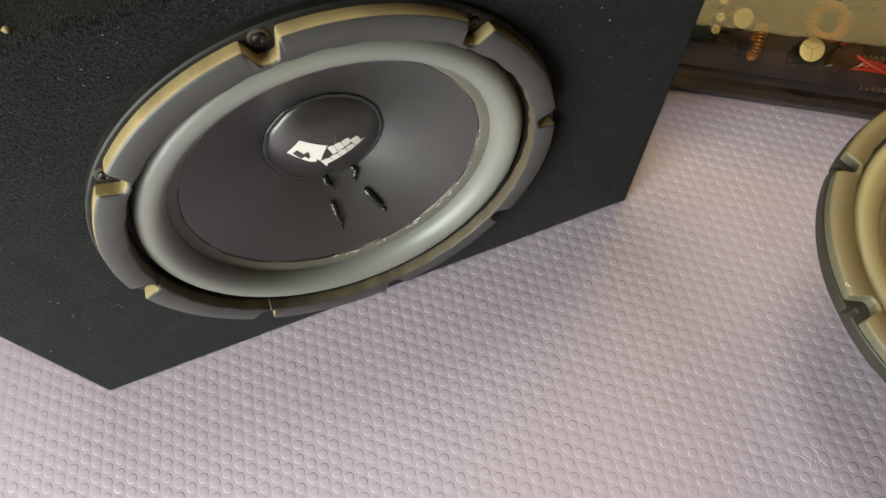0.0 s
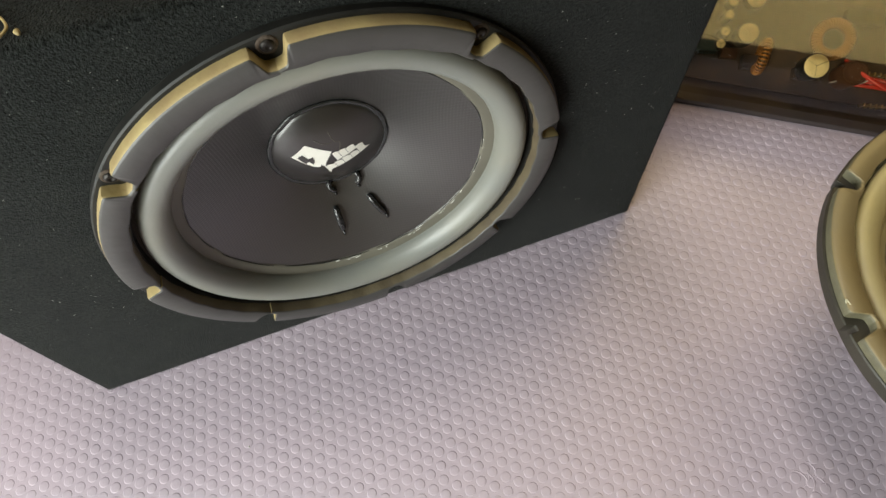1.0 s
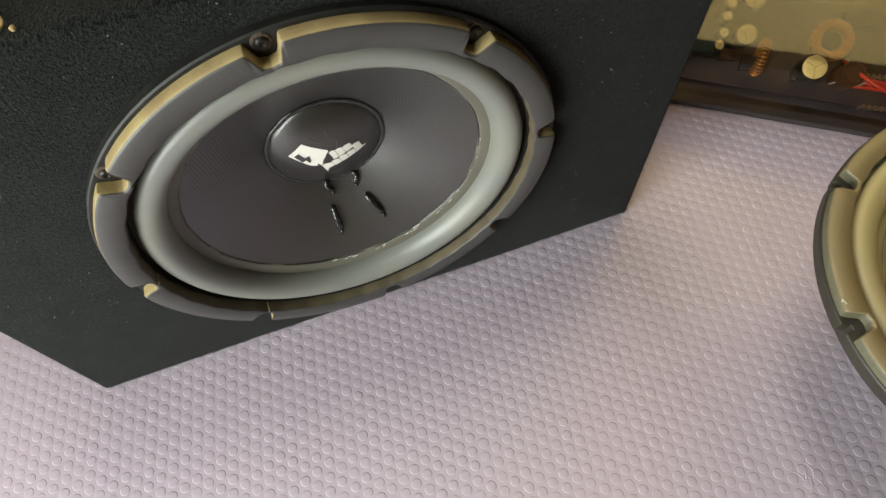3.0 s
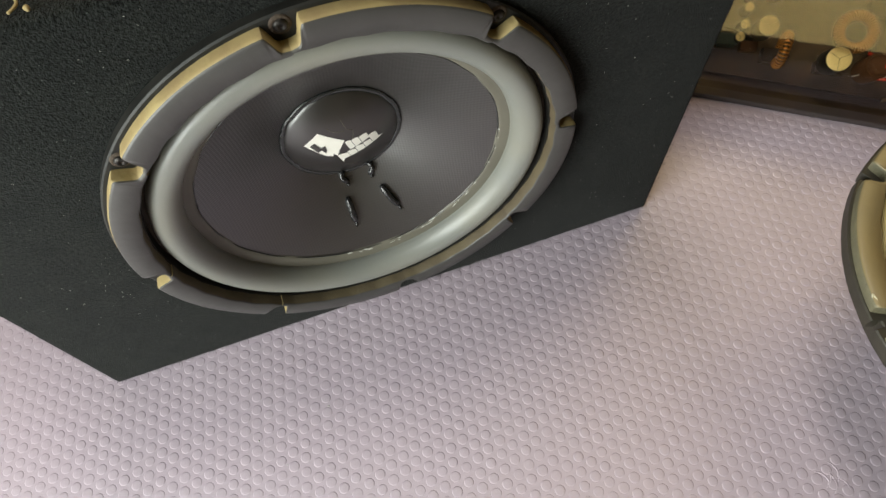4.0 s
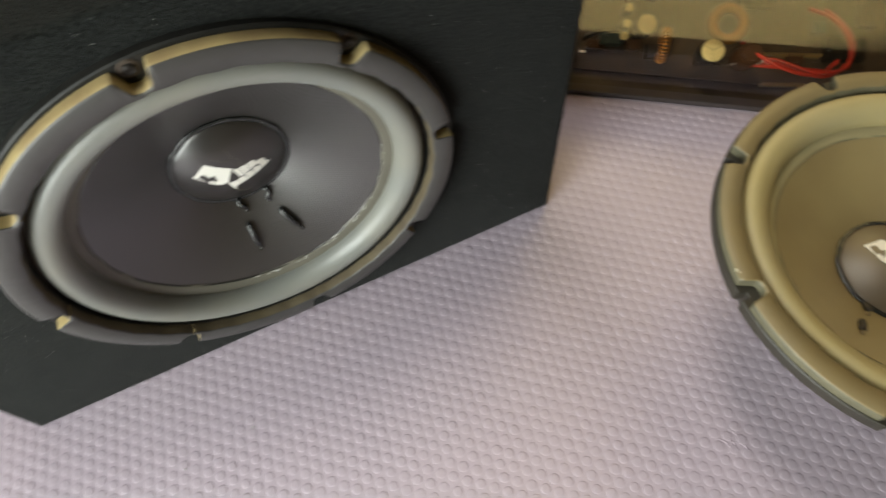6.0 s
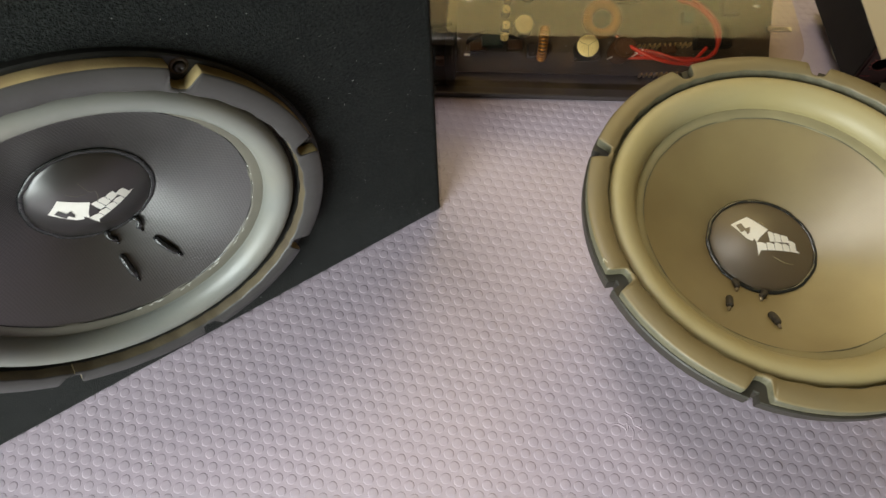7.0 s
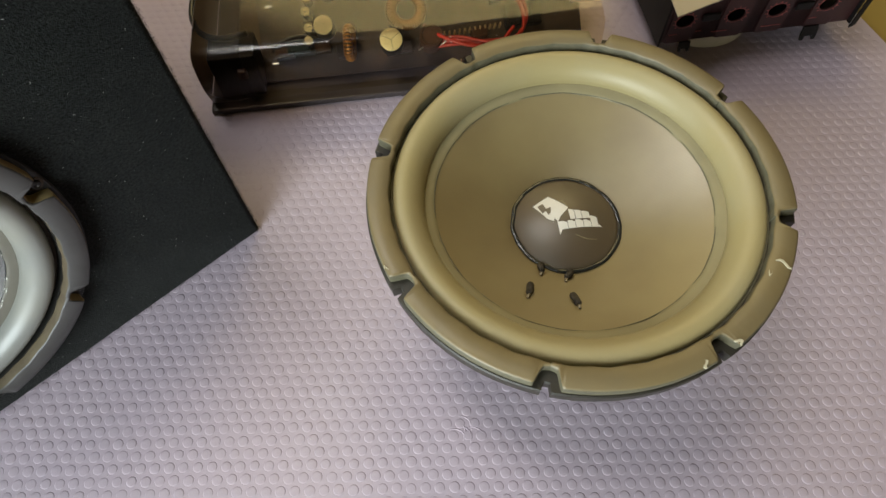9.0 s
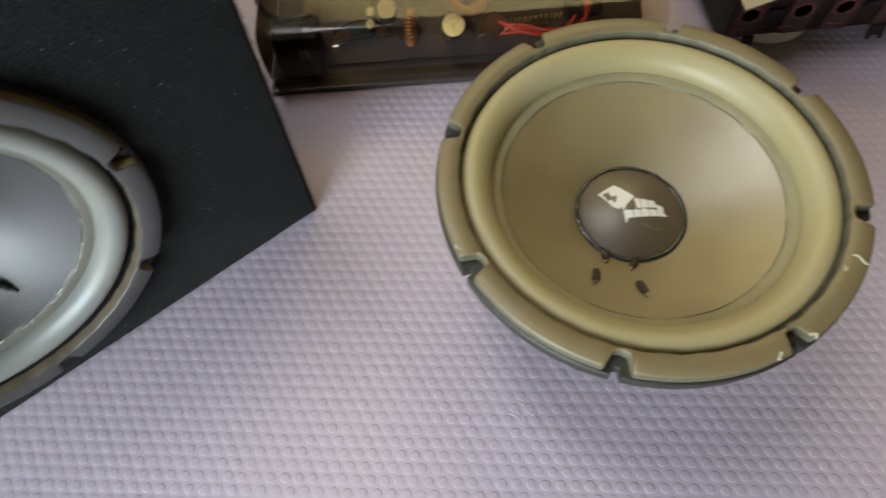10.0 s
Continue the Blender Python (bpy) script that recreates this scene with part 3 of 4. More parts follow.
    for ctrl in (((0.001, 0.020), (0.003, 0.013), (0.006, 0.011), (0.0045, 0.005)), ((-0.008, 0.017), (-0.004, 0.0135), (0.001, 0.0125)), ((-0.006, -0.012), (-0.002, -0.019), (0.003, -0.023))):
        v, f = tube([on_cap(p.x, p.y, 0.0) for p in curve_points([(a, b, 0) for a, b in ctrl], 5)], 0.00022, 5)
        part("crease", mesh_of("crease", v, f, looks[7]), root)
    # voice-coil leads: black glued tabs on the cone and stubs at the cap
    for side in (-1, 1):
        a = radians(leads + 13 * side)
        d = Vector((math.cos(a), math.sin(a), 0))
        d2 = Vector((math.cos(a + 0.045), math.sin(a + 0.045), 0))
        pts, tap = [], []
        for k in range(9):
            t = k / 8
            r = tab_from + (tab_to - tab_from) * t
            p = (d * (1 - t) + d2 * t).normalized() * r
            pts.append((p.x, p.y, cone_z(r) + 0.0010 + 0.0012 * math.sin(math.pi * t)))
            tap.append(1.0 if 0 < k < 8 else 0.6)
        v, f = tube(pts, 0.0023, 8, tap)
        tab = part("lead_tab", mesh_of("lead_tab", v, f, looks[9]), root, "black glue-covered lead wire")
        e = Vector(pts[-1])
        v, f = tube([e, e + d2 * 0.0016 + Vector((0, 0, 0.0016)), e + d2 * 0.0030 + Vector((0, 0, 0.0015))], 0.0009, 6)
        part("solder_end", mesh_of("solder_end", v, f, TINSEL if screws else SOLDER), tab)
        pts = []
        for k in range(6):
            t = k / 5
            r = 0.0350 + 0.0075 * t
            p = d * r + Vector((-d.y, d.x, 0)) * 0.002 * math.sin(5 * t) * side
            pts.append((p.x, p.y, cone_z(r) + 0.0014 + 0.0014 * math.sin(math.pi * t)))
        v, f = tube(pts, 0.0019, 7, (0.9, 1.1, 0.8, 1.1, 1.0, 0.5))
        stub = part("lead_stub", mesh_of("lead_stub", v, f, looks[9]), root)
        e = Vector(pts[-1])
        v, f = tube([e, e + d * 0.0014 + Vector((0, 0, 0.0008)), e + d * 0.0024], 0.0010, 6)
        part("solder_end", mesh_of("solder_end", v, f, TINSEL if screws else SOLDER), stub)
    # torn places on the loose driver's gasket, showing pale foam
    if not screws:
        rng = random.Random(21)
        for turn, r0, r1, wide in ((-69.0, 0.1165, 0.1255, 0.0011), (-73.5, 0.1150, 0.1172, 0.0009), (-95.6, 0.1225, 0.1266, 0.0016), (-106.0, 0.1228, 0.1268, 0.0013), (164.8, 0.1245, 0.1266, 0.0008)):
            a = radians(turn)
            out, side = Vector((math.cos(a), math.sin(a), 0)), Vector((-math.sin(a), math.cos(a), 0))
            near, far = [], []
            for k in range(9):
                t = k / 8
                w = 0.8 * wide * math.sin(math.pi * (0.08 + 0.84 * t)) * rng.uniform(0.6, 1.3)
                mid = out * (r0 + (r1 - r0) * t) + side * 0.0014 * math.sin(5 * t + turn)
                near.append(mid - side * w)
                far.append(mid + side * w)
            v, f = slab([(p.x, p.y) for p in near + far[::-1]], -0.0006, 0.0004)
            part("tear", mesh_of("tear", v, f, CREAM, smooth=False), root, "torn spot showing pale foam")
    # gasket and screws
    seg = gasket_mesh(looks[3], looks[5])
    v, f = lathe([(0.0002, -0.0058), (0.0009, -0.0058), (0.0011, -0.0053), (0.0024, -0.0055), (0.0031, -0.0063), (0.0031, -0.0076)], 14)
    head = mesh_of("screw", v, f, SCREW)
    v, f = lathe([(0.0002, -0.0070), (0.0022, -0.0070), (0.0026, -0.0069), (0.0036, -0.0067), (0.0044, -0.0070), (0.0047, -0.0077)], 16)
    grime = mesh_of("screw_hole", v, f, looks[6])
    for i in range(8):
        a = radians(notch + 45 * i)
        part("gasket_segment", seg, root, "grey gasket strip with cream foam edge" if screws else "gasket strip with the warm glare painted in olive", at=Matrix.Rotation(a + math.pi / 8, 4, "Z"))
        at = Matrix.Rotation(a, 4, "Z") @ Matrix.Translation((0.1235, 0, 0))
        if screws:
            part("screw_hole", grime, root, at=at)
            part("screw", head, root, "dark steel screw", at=at)
    return root


# ---------------------------------------------------------------- subwoofer box
BOX_W, BOX_H, BOX_D = 0.426, 0.300, 0.32
WX, WZ = -0.2135, 0.1528


def subwoofer_box():
    root = new("subwoofer_box")
    tagged(root, "black carpet-covered wooden subwoofer box standing upright on the mat", "subwoofer box")
    n = 24

    def rect(inset, y):
        x0, x1, z0, z1 = -BOX_W + inset, 0.002 - inset, inset, BOX_H - inset
        pts = []
        for (ax, az), (bx, bz) in (((x0, z0), (x1, z0)), ((x1, z0), (x1, z1)), ((x1, z1), (x0, z1)), ((x0, z1), (x0, z0))):
            pts += [(ax + (bx - ax) * k / n, y, az + (bz - az) * k / n) for k in range(n)]
        return pts

    full = rect(0, 0)
    hole = []
    for x, _, z in full:
        a = math.atan2(z - WZ, x - WX)
        hole.append((0.1165 * math.cos(a), 0.1165 * math.sin(a)))
    rings = [[(WX + x, 0.02, WZ + z) for x, z in hole], [(WX + x, 0.0, WZ + z) for x, z in hole]]
    rings += [rect(0.0045, 0.0), rect(0.0020, 0.0008), rect(0.0006, 0.0024), rect(0.0, 0.005), rect(0.0, BOX_D)]
    verts = [p for r in rings for p in r]
    m = 4 * n
    faces = []
    for k in range(len(rings) - 1):
        for i in range(m):
            j = (i + 1) % m
            faces.append((k * m + i, k * m + j, (k + 1) * m + j, (k + 1) * m + i)[::-1])
    faces.append(tuple(range((len(rings) - 1) * m, len(rings) * m))[::-1])
    part("body", sharp(mesh_of("body", verts, faces, CARPET), 60), root, at=pose(0, -0.002, 0))
    # short stray fibres on the front and along its edges
    rng = random.Random(5)
    v, f = [], []

    def hair(p, d, long, wide):
        s = d.cross(Vector((rng.uniform(-1, 1), rng.uniform(-1, 1), rng.uniform(-1, 1)))).normalized() * wide
        i = len(v)
        v.extend([p - s, p + s, p + d * long])
        f.append((i, i + 1, i + 2))

    for _ in range(5200):
        side = rng.random()
        if side < 0.42:
            p = Vector((0.002, rng.uniform(-0.001, 0.01), rng.uniform(0, BOX_H)))
            d = Vector((rng.uniform(0.3, 1.2), rng.uniform(-0.8, 0.2), rng.uniform(-0.8, 0.8)))
        elif side < 0.62:
            p = Vector((-BOX_W, rng.uniform(0, 0.01), rng.uniform(0, BOX_H)))
            d = Vector((-rng.uniform(0.3, 1.2), rng.uniform(-0.8, 0.2), rng.uniform(-0.8, 0.8)))
        elif side < 0.8:
            p = Vector((rng.uniform(-BOX_W, 0), -0.001, rng.uniform(0.0005, 0.003)))
            d = Vector((rng.uniform(-0.8, 0.8), -rng.uniform(0.3, 1.0), rng.uniform(-0.1, 0.3)))
        else:
            p = Vector((rng.uniform(-BOX_W, 0), rng.uniform(0, 0.02), BOX_H))
            d = Vector((rng.uniform(-0.8, 0.8), -rng.uniform(-0.2, 0.8), rng.uniform(0.3, 1.0)))
        hair(p, d.normalized(), rng.uniform(0.0008, 0.0026), 0.00012)
    tagged(part("carpet_fuzz", mesh_of("carpet_fuzz", v, f, FIBRE, smooth=False), root), "short stray carpet fibres", kind="stuff")
    v, f = [], []
    for _ in range(800):
        x, z = rng.uniform(-BOX_W + 0.004, -0.004), rng.uniform(0.004, BOX_H - 0.004)
        if math.hypot(x - WX, z - WZ) < 0.134:
            continue
        d = Vector((rng.uniform(-1, 1), -0.15, rng.uniform(-1, 1))).normalized()
        hair(Vector((x, -0.0026, z)), d, rng.uniform(0.0003, 0.0011), rng.uniform(0.00006, 0.00018))
    tagged(part("lint", mesh_of("lint", v, f, LINT, smooth=False), root), "pale lint caught in the carpet", kind="stuff")
    return root


subwoofer_box()
woofer("black bass driver screwed upright into the carpeted box", Matrix(((1, 0, 0, WX), (0, 0, -1, -0.0145), (0, 1, 0, WZ), (0, 0, 0, 1))) @ pose(0, 0, 0, -0.1, 0.8, 0), 273, 15.5, 5.7, True, "matching woofers", 0.051, 0.067,
       (CONE, SURROUND, LIP, GASKET, CAP, FOAM, RUST, LIP, STEEL, TINSEL, GAP_SHADE, GLUE))
# same model as the boxed one; its olive-tan is painted warm light
woofer("loose black bass driver lying face up on the mat, warm glare painted olive-tan", pose(0.1469, -0.1855, 0.1255), 212, -34, 35.8, False, "matching woofers", 0.057, 0.066,
       (CONE_WARM_LIT, SURROUND_WARM_LIT, LIP_WARM_LIT, GASKET_WARM_LIT, CAP_WARM_LIT, EDGE_OLIVE, EDGE_OLIVE, LIP_WARM_LIT, STEEL_WARM_LIT, LEAD_BROWN, EDGE_OLIVE, EDGE_OLIVE))


# ---------------------------------------------------------------- amplifier under a clear cover
def amplifier():
    root = new("amplifier")
    root.matrix_world = pose(0.042, 0.133, 0, 0, 0, -35.0)
    tagged(root, "car amplifier circuit under a see-through tinted acrylic cover on the mat", "amplifier")
    L, D, H = 0.345, 0.17, 0.060
    part("base_plate", from_bm("base_plate", block(L, D + 0.009, 0.006, 0.002, (L / 2, D / 2 - 0.0045, 0)), CHASSIS), root, "dark metal base plate")
    lean = 33.0

    def board_z(y):
        return 0.010 + max(0.0, y - 0.015) * math.tan(radians(lean))

    part("circuit_board", from_bm("circuit_board", block(L - 0.055, 0.082, 0.002, 0, (0, 0.041, -0.002)), BOARD), root, "dark leaning circuit board",
         at=pose(L / 2 + 0.022, 0.015, board_z(0.015), lean))
    for x, y in ((0.06, 0.03), (L - 0.02, 0.03), (0.06, 0.072), (L - 0.02, 0.072)):
        part("standoff", from_bm("standoff", block(0.006, 0.006, board_z(y) - 0.0065, 0.001, (x, y, 0.0058)), ALU), root)
    # bent clear cover: rounded front edges, open ends
    pts = [(0.0, 0.0065), (-0.005, 0.017), (-0.0085, 0.031), (-0.0085, 0.045), (-0.0070, 0.0565), (-0.0045, 0.0618), (0.001, 0.0645), (0.008, 0.0654), (0.09, 0.0660), (D - 0.03, 0.065),
           (D - 0.016, 0.060), (D - 0.008, 0.050), (D - 0.004, 0.0065)]
    xs = list(np.linspace(0.042, L, 14))
    v = [(x, y, z) for x in xs for y, z in pts]
    n = len(pts)
    f = [(i * n + k, i * n + k + 1, (i + 1) * n + k + 1, (i + 1) * n + k)[::-1] for i in range(len(xs) - 1) for k in range(n - 1)]
    cover = part("cover", mesh_of("cover", v, f, ACRYLIC), root, "clear bent acrylic cover, tinted to darken what lies under it")
    # smoked end piece
    xs = [0.0, 0.003, 0.020, 0.0415]
    sc = (0.93, 1.0, 1.0, 1.0)
    v = [(x, (y - D / 2) * s + D / 2, z * s) for x, s in zip(xs, sc) for y, z in pts]
    f = [(i * n + k, i * n + k + 1, (i + 1) * n + k + 1, (i + 1) * n + k)[::-1] for i in range(len(xs) - 1) for k in range(n - 1)]
    f.append(tuple(range(n)))
    end = part("end_cap", mesh_of("end_cap", v, f, SMOKED), root, "smoked translucent end piece")
    rng = random.Random(3)
    v, f = [], []
    for _ in range(150):
        x = rng.uniform(0.05, L - 0.01)
        k = rng.choice((1, 2, 3, 4, 4, 5, 6))
        t = rng.random()
        (y0, z0), (y1, z1) = pts[k], pts[k + 1]
        p = Vector((x, y0 + (y1 - y0) * t - 0.0004, z0 + (z1 - z0) * t + 0.0003))
        r = rng.choice((0.0002, 0.0003, 0.0003, 0.0005))
        i = len(v)
        v.extend([p + Vector((-r, 0, 0)), p + Vector((r, 0, -r * 0.4)), p + Vector((r * 0.3, -r * 0.5, r))])
        f.append((i, i + 1, i + 2))
    tagged(part("dust_specks", mesh_of("dust_specks", v, f, LINT, smooth=False), root), "pale dust specks on the cover", kind="stuff")
    part("terminal_block", from_bm("terminal_block", block(0.040, 0.030, 0.046, 0.003, (0.030, 0.020, 0.0062)), BLACK), root, "black terminal block")
    part("fuse_holder", from_bm("fuse_holder", block(0.008, 0.006, 0.010, 0.002, (0.036, 0.0035, 0.030)), BROWN), root, "reddish fuse holder")
    inv = root.matrix_world.inverted()

    def loc(x, y):
        p = inv @ Vector((x, y, 0))
        return p.x, p.y

    def capacitor(x, y, r, top):
        x, y = loc(x, y)
        lift = top + 0.014
        top = 0.022
        tip = 36.0
        at = pose(x, y + top * math.sin(radians(tip)), lift - top * math.cos(radians(tip)), tip)
        v, f = lathe([(r * 0.99, 0.0), (r, 0.001), (r, top - 0.0012), (r * 0.97, top - 0.0002), (r * 0.93, top - 0.0004)], 32)
        c = part("capacitor", mesh_of("capacitor", v, f, SLEEVE), root, "black sleeved capacitor with pale top", at=at)
        v, f = lathe([(r * 0.955, top - 0.0004), (r * 0.90, top - 0.0001), (r * 0.5, top), (0.0001, top)], 32)
        t = part("top", mesh_of("top", v, f, CAN), c, "scored metal top, warm reflection painted in pale yellow")
        for a in (0.6, 2.7, 4.8):
            d = Vector((math.cos(a), math.sin(a), 0)) * r * 0.85
            v, f = tube([(0, 0, top + 0.0001), (d.x, d.y, top + 0.0001)], 0.00016, 4)
            part("score", mesh_of("score", v, f, OLIVE), c)

    capacitor(0.181, 0.042, 0.0100, 0.041)
    capacitor(0.147, 0.091, 0.0085, 0.045)
    capacitor(0.176, 0.124, 0.0085, 0.045)
    for x, y, top in ((0.1555, 0.1275, 0.0448), (0.1473, 0.1184, 0.0413), (0.1417, 0.1098, 0.0323), (0.1360, 0.1035, 0.0256)):
        capacitor(x, y, 0.0040, top)
    # flat-lying toroid
    def toroid(at, big, small, turns):
        ring = [(big + small * math.cos(t), small * math.sin(t)) for t in np.linspace(0, 2 * math.pi, 12, endpoint=False)]
        v, f = lathe(ring, 40, True)
        t = part("toroid_coil", mesh_of("toroid_coil", v, f, CORE), root, "toroid coil wound with copper wire", at=at)
        v, f = lathe([(small + 0.0012 + 0.0009 * math.cos(q), 0.0009 * math.sin(q)) for q in np.linspace(0, 2 * math.pi, 6, endpoint=False)], 14, True)
        turn_mesh = mesh_of("winding", v, f, COPPER)
        for i in range(turns):
            a = 2 * math.pi * i / turns
            part("winding", turn_mesh, t, at=Matrix.Rotation(a, 4, "Z") @ Matrix.Translation((big, 0, 0)) @ Matrix.Rotation(math.pi / 2, 4, "X"))

    x, y = loc(0.2165, 0.0655)
    toroid(pose(x, y, 0.0495, 36), 0.0132, 0.0026, 44)
    x, y = loc(0.163, 0.080)
    toroid(pose(x, y, 0.036, 90, 0, 84), 0.0118, 0.0024, 30)
    # a dark round choke, blue-black blocks, pins and wires
    x, y = loc(0.2149, 0.0293)
    v, f = lathe([(0.0, 0.026), (0.0080, 0.026), (0.0086, 0.0275), (0.0098, 0.0275), (0.0104, 0.026), (0.0104, 0.0), (0.009, -0.001)], 28)
    part("choke", sharp(mesh_of("choke", v, [q[::-1] for q in f], BROWN)), root, "dark brown round choke", at=pose(x, y + 0.0165, 0.0225, lean))
    for x, y, sx, sy, sz, mt in ((0.083, 0.038, 0.020, 0.010, 0.012, GREEN), (0.070, 0.034, 0.016, 0.008, 0.008, BROWN), (0.124, 0.032, 0.016, 0.012, 0.010, CHASSIS),
                                 (0.172, 0.030, 0.024, 0.010, 0.008, CHASSIS), (0.205, 0.075, 0.030, 0.012, 0.008, BLACK), (0.285, 0.045, 0.032, 0.020, 0.012, BLACK),
                                 (0.104, 0.036, 0.014, 0.009, 0.008, BROWN), (0.300, 0.075, 0.016, 0.03, 0.008, CHASSIS), (0.135, 0.090, 0.03, 0.02, 0.006, BLACK),
                                 (0.245, 0.035, 0.014, 0.008, 0.010, BROWN), (0.262, 0.060, 0.010, 0.010, 0.008, GREEN)):
        part("component", from_bm("component", block(sx, sy, sz, 0.001, (0, 0, 0)), mt), root, at=pose(x, y, board_z(y) - 0.001, lean, 0, 5))
    pin = from_bm("pin", block(0.0012, 0.0028, 0.012, 0.0002), GOLD)
    for i in range(12):
        x, y = loc(0.238 + 0.0046 * i * 0.85, 0.040 - 0.0046 * i * 0.53)
        part("pin", pin, root, "gold header pin", at=pose(x, y, board_z(y) - 0.001, lean))
        if i < 8:
            x, y = loc(0.232 + 0.0046 * i * 0.85, 0.018 - 0.0046 * i * 0.53)
            part("pin", pin, root, "gold header pin", at=pose(x, y, board_z(y) - 0.001, lean))
    for ctrl in (((0.220, 0.034, 0.034), (0.234, 0.018, 0.040), (0.252, -0.010, 0.042), (0.277, -0.018, 0.044), (0.296, 0.004, 0.048), (0.298, 0.030, 0.050), (0.290, 0.055, 0.046)),
                 ((0.222, 0.030, 0.032), (0.237, 0.014, 0.038), (0.257, -0.014, 0.038), (0.284, -0.014, 0.043), (0.302, 0.006, 0.046), (0.304, 0.034, 0.048), (0.298, 0.060, 0.044)),
                 ((0.222, 0.048, 0.040), (0.222, 0.024, 0.044), (0.234, 0.002, 0.042), (0.254, -0.012, 0.040), (0.275, -0.010, 0.045)),
                 ((0.216, 0.032, 0.030), (0.227, 0.020, 0.034), (0.244, 0.006, 0.036), (0.264, -0.008, 0.036))):
        pts = [inv @ Vector(p) for p in ctrl]
        v, f = tube(curve_points(pts), 0.0016, 8)
        part("wire", mesh_of("wire", v, f, RED), root, "red insulated wire")
    for ctrl in (((0.208, 0.040, 0.026), (0.215, 0.032, 0.036), (0.222, 0.025, 0.034), (0.230, 0.022, 0.040), (0.236, 0.014, 0.037)),
                 ((0.215, 0.030, 0.030), (0.224, 0.028, 0.036), (0.232, 0.017, 0.034))):
        v, f = tube(curve_points([inv @ Vector(p) for p in ctrl]), 0.0006, 6)
        part("wire", mesh_of("wire", v, f, ALU), root, "bare tinned wire")
    v, f = tube(curve_points([(0.058, 0.034, 0.016), (0.062, 0.040, 0.026), (0.082, 0.046, 0.030), (0.104, 0.042, 0.028), (0.12, 0.05, 0.022)]), 0.0022, 8)
    part("wire", mesh_of("wire", v, f, CABLE), root, "black insulated wire")
    v, f = tube(curve_points([(0.03, 0.13, 0.060), (0.005, 0.10, 0.060), (-0.004, 0.065, 0.056), (0.004, 0.036, 0.056), (0.024, 0.022, 0.0585), (0.046, 0.024, 0.060)]), 0.0026, 8)
    part("rubber_seal", mesh_of("rubber_seal", v, f, CABLE), root, "black rubber edging at the end piece")
    # added bar: the highlight on the cover's end edge
    part("end_glint", from_bm("end_glint", block(0.020, 0.005, 0.002, 0.0005, (L - 0.012, 0.028, H - 0.004)), ALU), root, "bright bar standing for light caught on the end edge")
    return root


amplifier()


# ---------------------------------------------------------------- equaliser chassis on a cream reel
def cream_reel():
    v, f = lathe([(0.012, 0.0), (0.052, 0.0), (0.056, 0.003), (0.057, 0.014), (0.056, 0.025), (0.052, 0.0280), (0.030, 0.0280), (0.028, 0.026), (0.012, 0.026)], 64, True)
    ob = new("reel", sharp(mesh_of("reel", v, f, CREAM)))
    ob.matrix_world = pose(0.453, -0.084, 0.0006) @ Matrix.Diagonal((0.88, 0.88, 0.68, 1))
    tagged(ob, "round cream plastic reel under the equaliser chassis", "reel")


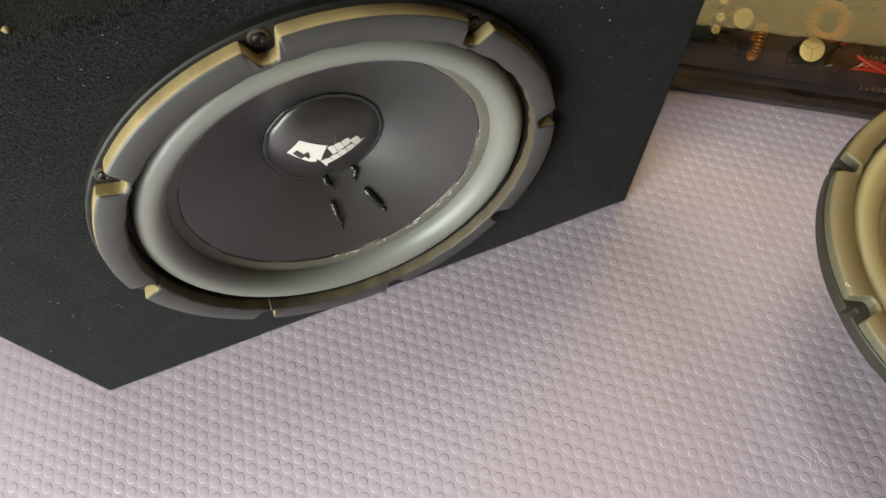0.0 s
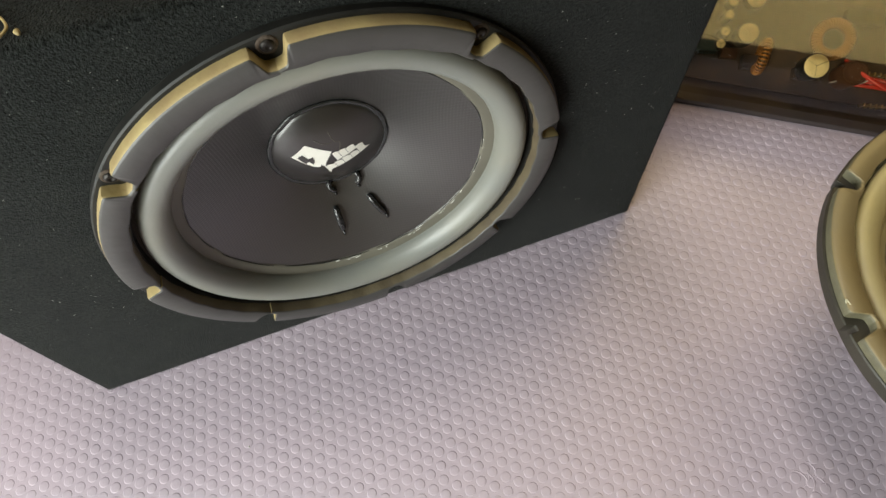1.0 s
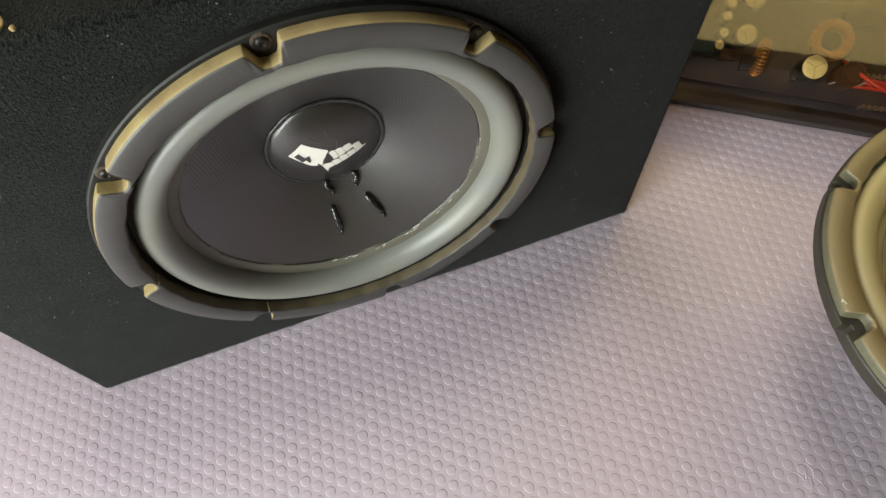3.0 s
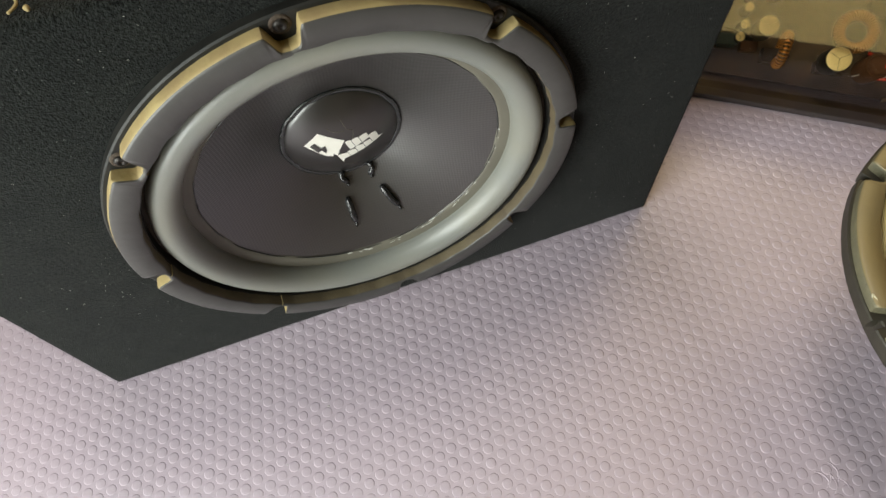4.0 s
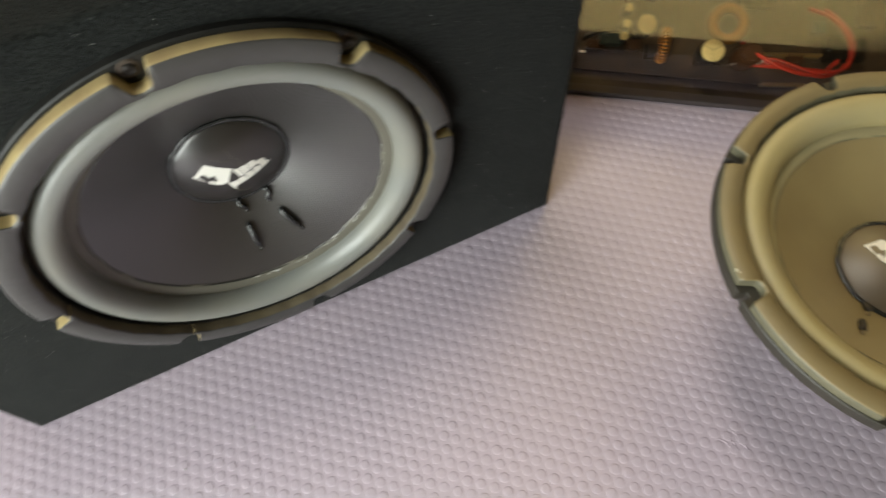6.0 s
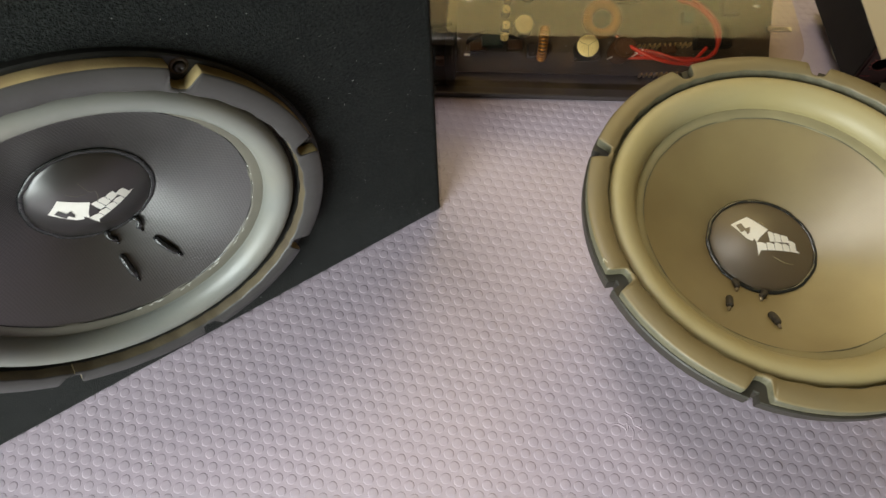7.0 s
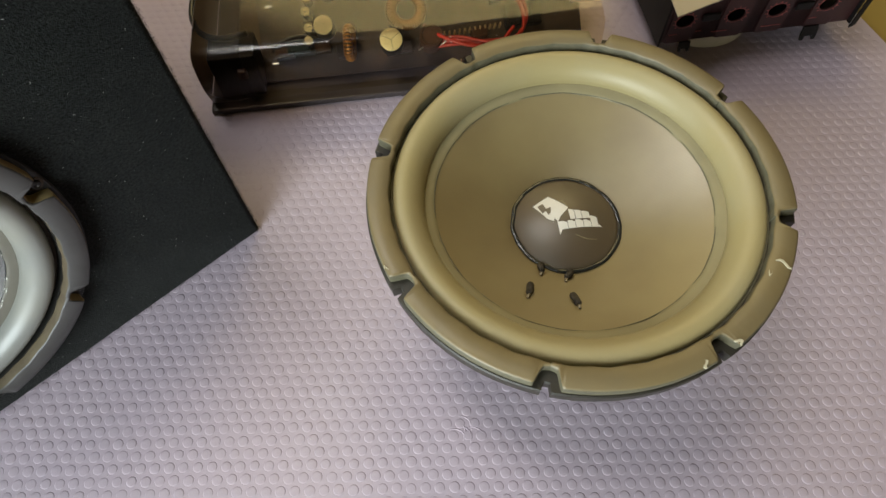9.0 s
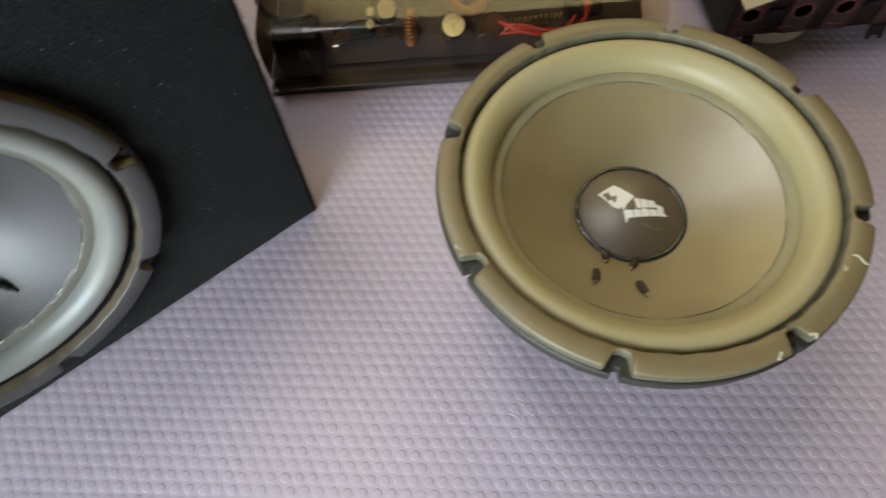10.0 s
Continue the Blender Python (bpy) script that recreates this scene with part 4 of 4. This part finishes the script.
def equaliser():
    root = new("equaliser")
    root.matrix_world = pose(0.374, -0.097, 0.0200, 0, 0, -33.5)
    tagged(root, "dark maroon equaliser chassis without knobs, resting on a cream reel", "equaliser")
    W, H, D = 0.177, 0.048, 0.12
    holes = (0.017, 0.063, 0.100, 0.1465)
    # front panel with real round openings, built column by column round each hole
    bm = bmesh.new()
    cuts = sorted([0.0, W] + [h + s * 0.0125 for h in holes for s in (-1, 1)])
    for a, b in zip(cuts, cuts[1:]):
        mid = (a + b) / 2
        hole = next((h for h in holes if abs(h - mid) < 0.002), None)
        outer = [(a, 0), (b, 0), (b, H), (a, H)]
        if hole is None:
            bm.faces.new([bm.verts.new((x, 0, z)) for x, z in outer])
            continue
        n = 24
        rim = []
        for i in range(n):
            t = 2 * math.pi * (i + 0.5) / n - 3 * math.pi / 4
            c, s = math.cos(t), math.sin(t)
            k = min((b - a) / 2 / max(abs(c), 1e-6), H / 2 / max(abs(s), 1e-6))
            rim.append(((mid + 0.0078 * c, H / 2 + 0.0066 * s), (mid + k * c, H / 2 + k * s)))
        for i in range(n):
            (p, o), (p2, o2) = rim[i], rim[(i + 1) % n]
            q = [bm.verts.new((x, 0, z)) for x, z in (p, o, o2, p2)]
            bm.faces.new(q[::-1])
        for x, z in outer:
            i = min(range(n), key=lambda k: abs(rim[k][1][0] - x) + abs(rim[k][1][1] - z))
            j = min((k for k in range(n) if k != i), key=lambda k: abs(rim[k][1][0] - x) + abs(rim[k][1][1] - z))
            bm.faces.new([bm.verts.new((u, 0, w)) for u, w in (rim[i][1], (x, z), rim[j][1])])
    bmesh.ops.remove_doubles(bm, verts=bm.verts[:], dist=1e-6)
    bmesh.ops.recalc_face_normals(bm, faces=bm.faces[:])
    bmesh.ops.solidify(bm, geom=bm.faces[:], thickness=0.0015)
    bmesh.ops.translate(bm, vec=(0, -min(v.co.y for v in bm.verts), 0), verts=bm.verts)
    bmesh.ops.recalc_face_normals(bm, faces=bm.faces[:])
    panel = part("front_panel", from_bm("front_panel", bm, MAROON), root, "dark maroon front panel with round knob openings")
    for h in holes:
        for k in range(11):
            a = math.radians(-45 + 27 * k)
            c, s = math.cos(a), math.sin(a)
            p, q = (h + 0.0092 * c, H / 2 + 0.0080 * s), (h + 0.0106 * c, H / 2 + 0.0094 * s)
            v, f = tube([(p[0], -0.0002, p[1]), (q[0], -0.0002, q[1])], 0.00035, 4)
            part("dial_mark", mesh_of("dial_mark", v, f, DIAL), panel)
        ring = [((0.0086 + 0.0002 * math.cos(t)), 0.0002 * math.sin(t)) for t in np.linspace(0, 2 * math.pi, 6, endpoint=False)]
        v, f = lathe(ring, 32, True)
        part("dial_ring", mesh_of("dial_ring", [(h + x, -0.0001 + z, H / 2 + y * 0.86) for x, y, z in v], f, DIAL), panel, "thin reddish dial print")
    for u in (0.040, 0.124):
        part("slot", from_bm("slot", block(0.015, 0.002, 0.007, 0.0006, (u, -0.0002, H / 2 - 0.002)), BLACK), panel)
    for u0, u1, z in ((0.006, 0.014, 0.010), (0.046, 0.060, 0.008), (0.092, 0.110, 0.007), (0.135, 0.142, 0.010), (0.030, 0.036, 0.011)):
        v, f = tube([(u0, -0.0002, z), (u1, -0.0002, z)], 0.0004, 4)
        part("print_bar", mesh_of("print_bar", v, f, DIAL), panel)
    for u in (-0.001, W + 0.001):
        part("side_plate", from_bm("side_plate", block(0.002, D, H + 0.003, 0.0006, (u, D / 2 - 0.002, -0.001)), BLACK), root, "black sheet-metal side")
    part("bottom_plate", from_bm("bottom_plate", block(W - 0.001, D - 0.004, 0.0014, 0.0003, (W / 2, D / 2, 0.0)), BLACK), root)
    part("back_plate", from_bm("back_plate", block(W - 0.001, 0.0015, H, 0.0003, (W / 2, D - 0.003, 0.0)), BLACK), root)
    part("circuit_board", from_bm("circuit_board", block(0.116, D - 0.014, 0.0016, 0, (0.112, D / 2, 0.040)), OLIVE), root, "olive circuit board")
    for u in (0.060, 0.163):
        v, f = slab([(u - 0.0085, 0.004), (u + 0.0085, 0.004), (u + 0.004, D - 0.006), (u - 0.013, D - 0.006)], 0.0435, 0.0443)
        part("ribbon", mesh_of("ribbon", v, f, ORANGE, smooth=False), root, "orange ribbon strip")
    c = [(-0.0040, -0.0200, 0.0492), (0.0520, -0.0025, 0.0492), (0.0510, 0.10, 0.0496), (0.0010, 0.10, 0.0496)]
    v = [Vector(p) for p in c] + [Vector(p) + Vector((0, 0, 0.0012)) for p in c]
    f = [(3, 2, 1, 0), (4, 5, 6, 7), (0, 1, 5, 4), (1, 2, 6, 5), (2, 3, 7, 6), (3, 0, 4, 7)]
    part("card", mesh_of("card", v, f, CARD, smooth=False), root, "beige card stuck over one corner")
    # forked mounting ears under the panel
    for u, k in ((0.142, 1.0), (0.024, 0.7)):
        out = [(-0.007, 0.001), (0.007, 0.001), (0.008, -0.008), (0.0075, -0.013), (0.0045, -0.013), (0.004, -0.009), (-0.003, -0.009), (-0.0035, -0.013), (-0.0065, -0.013), (-0.0075, -0.008)]
        v, f = slab([(x * k, y * k) for x, y in out], -0.0008, 0.0008)
        part("mounting_ear", mesh_of("mounting_ear", v, f, BLACK, smooth=False), root, "black forked mounting ear", at=pose(u, -0.001, 0.0, 78, 0, 0))
    v, f = slab([(-0.003, 0.0), (0.003, 0.002), (0.004, 0.050), (-0.001, 0.052)], -0.0008, 0.0008)
    part("end_ear", mesh_of("end_ear", v, f, BLACK, smooth=False), root, at=pose(W + 0.004, -0.003, -0.004, 90, 0, 12))
    return root


cream_reel()
equaliser()


# ---------------------------------------------------------------- small things
def crumbs():
    rng = random.Random(11)
    shapes = []
    for k in range(4):
        bm = bmesh.new()
        bmesh.ops.create_icosphere(bm, subdivisions=1, radius=0.0007)
        for q in bm.verts:
            q.co *= rng.uniform(0.6, 1.3)
            q.co.z = q.co.z * 0.6
        shapes.append(from_bm("crumb", bm, LINT))
    spots = [(0.032, -0.044), (0.037, -0.084)]
    spots += [(rng.uniform(-0.4, 0.5), rng.uniform(-0.38, 0.1)) for _ in range(46)]
    for x, y in spots:
        if (y > -0.03 and x < 0.03) or (x > 0 and y > 0):
            continue
        ob = new("crumb", rng.choice(shapes))
        s = rng.choice((0.5, 0.6, 0.8, 1.0))
        ob.matrix_world = pose(x, y, 0.0012, 0, 0, rng.uniform(0, 360)) @ Matrix.Diagonal((s * rng.uniform(0.8, 1.8), s, s, 1))
        tagged(ob, "tiny pale crumb lying on the lilac mat", "crumb", "crumbs on the mat")


def frayed_cord():
    root = new("cord_end")
    root.matrix_world = pose(-0.310, 0.004, 0.3005) @ Matrix.Diagonal((0.7, 0.7, 0.7, 1))
    tagged(root, "frayed pale yellow cord end on the box top", "cord")
    v, f = tube(curve_points([(-0.006, 0.020, 0.0010), (0.000, 0.012, 0.0010), (0.002, 0.004, 0.0014), (-0.002, -0.001, 0.0012)]), 0.0008, 7)
    part("cord", mesh_of("cord", v, f, FOAM), root)
    bm = bmesh.new()
    bmesh.ops.create_icosphere(bm, subdivisions=2, radius=0.0017)
    for q in bm.verts:
        q.co *= 1 + 0.35 * noise.noise(q.co * 900)
    part("knot", from_bm("knot", bm, FOAM, True), root, "pale knotted end", at=pose(0.007, -0.0005, 0.0012))


crumbs()
frayed_cord()
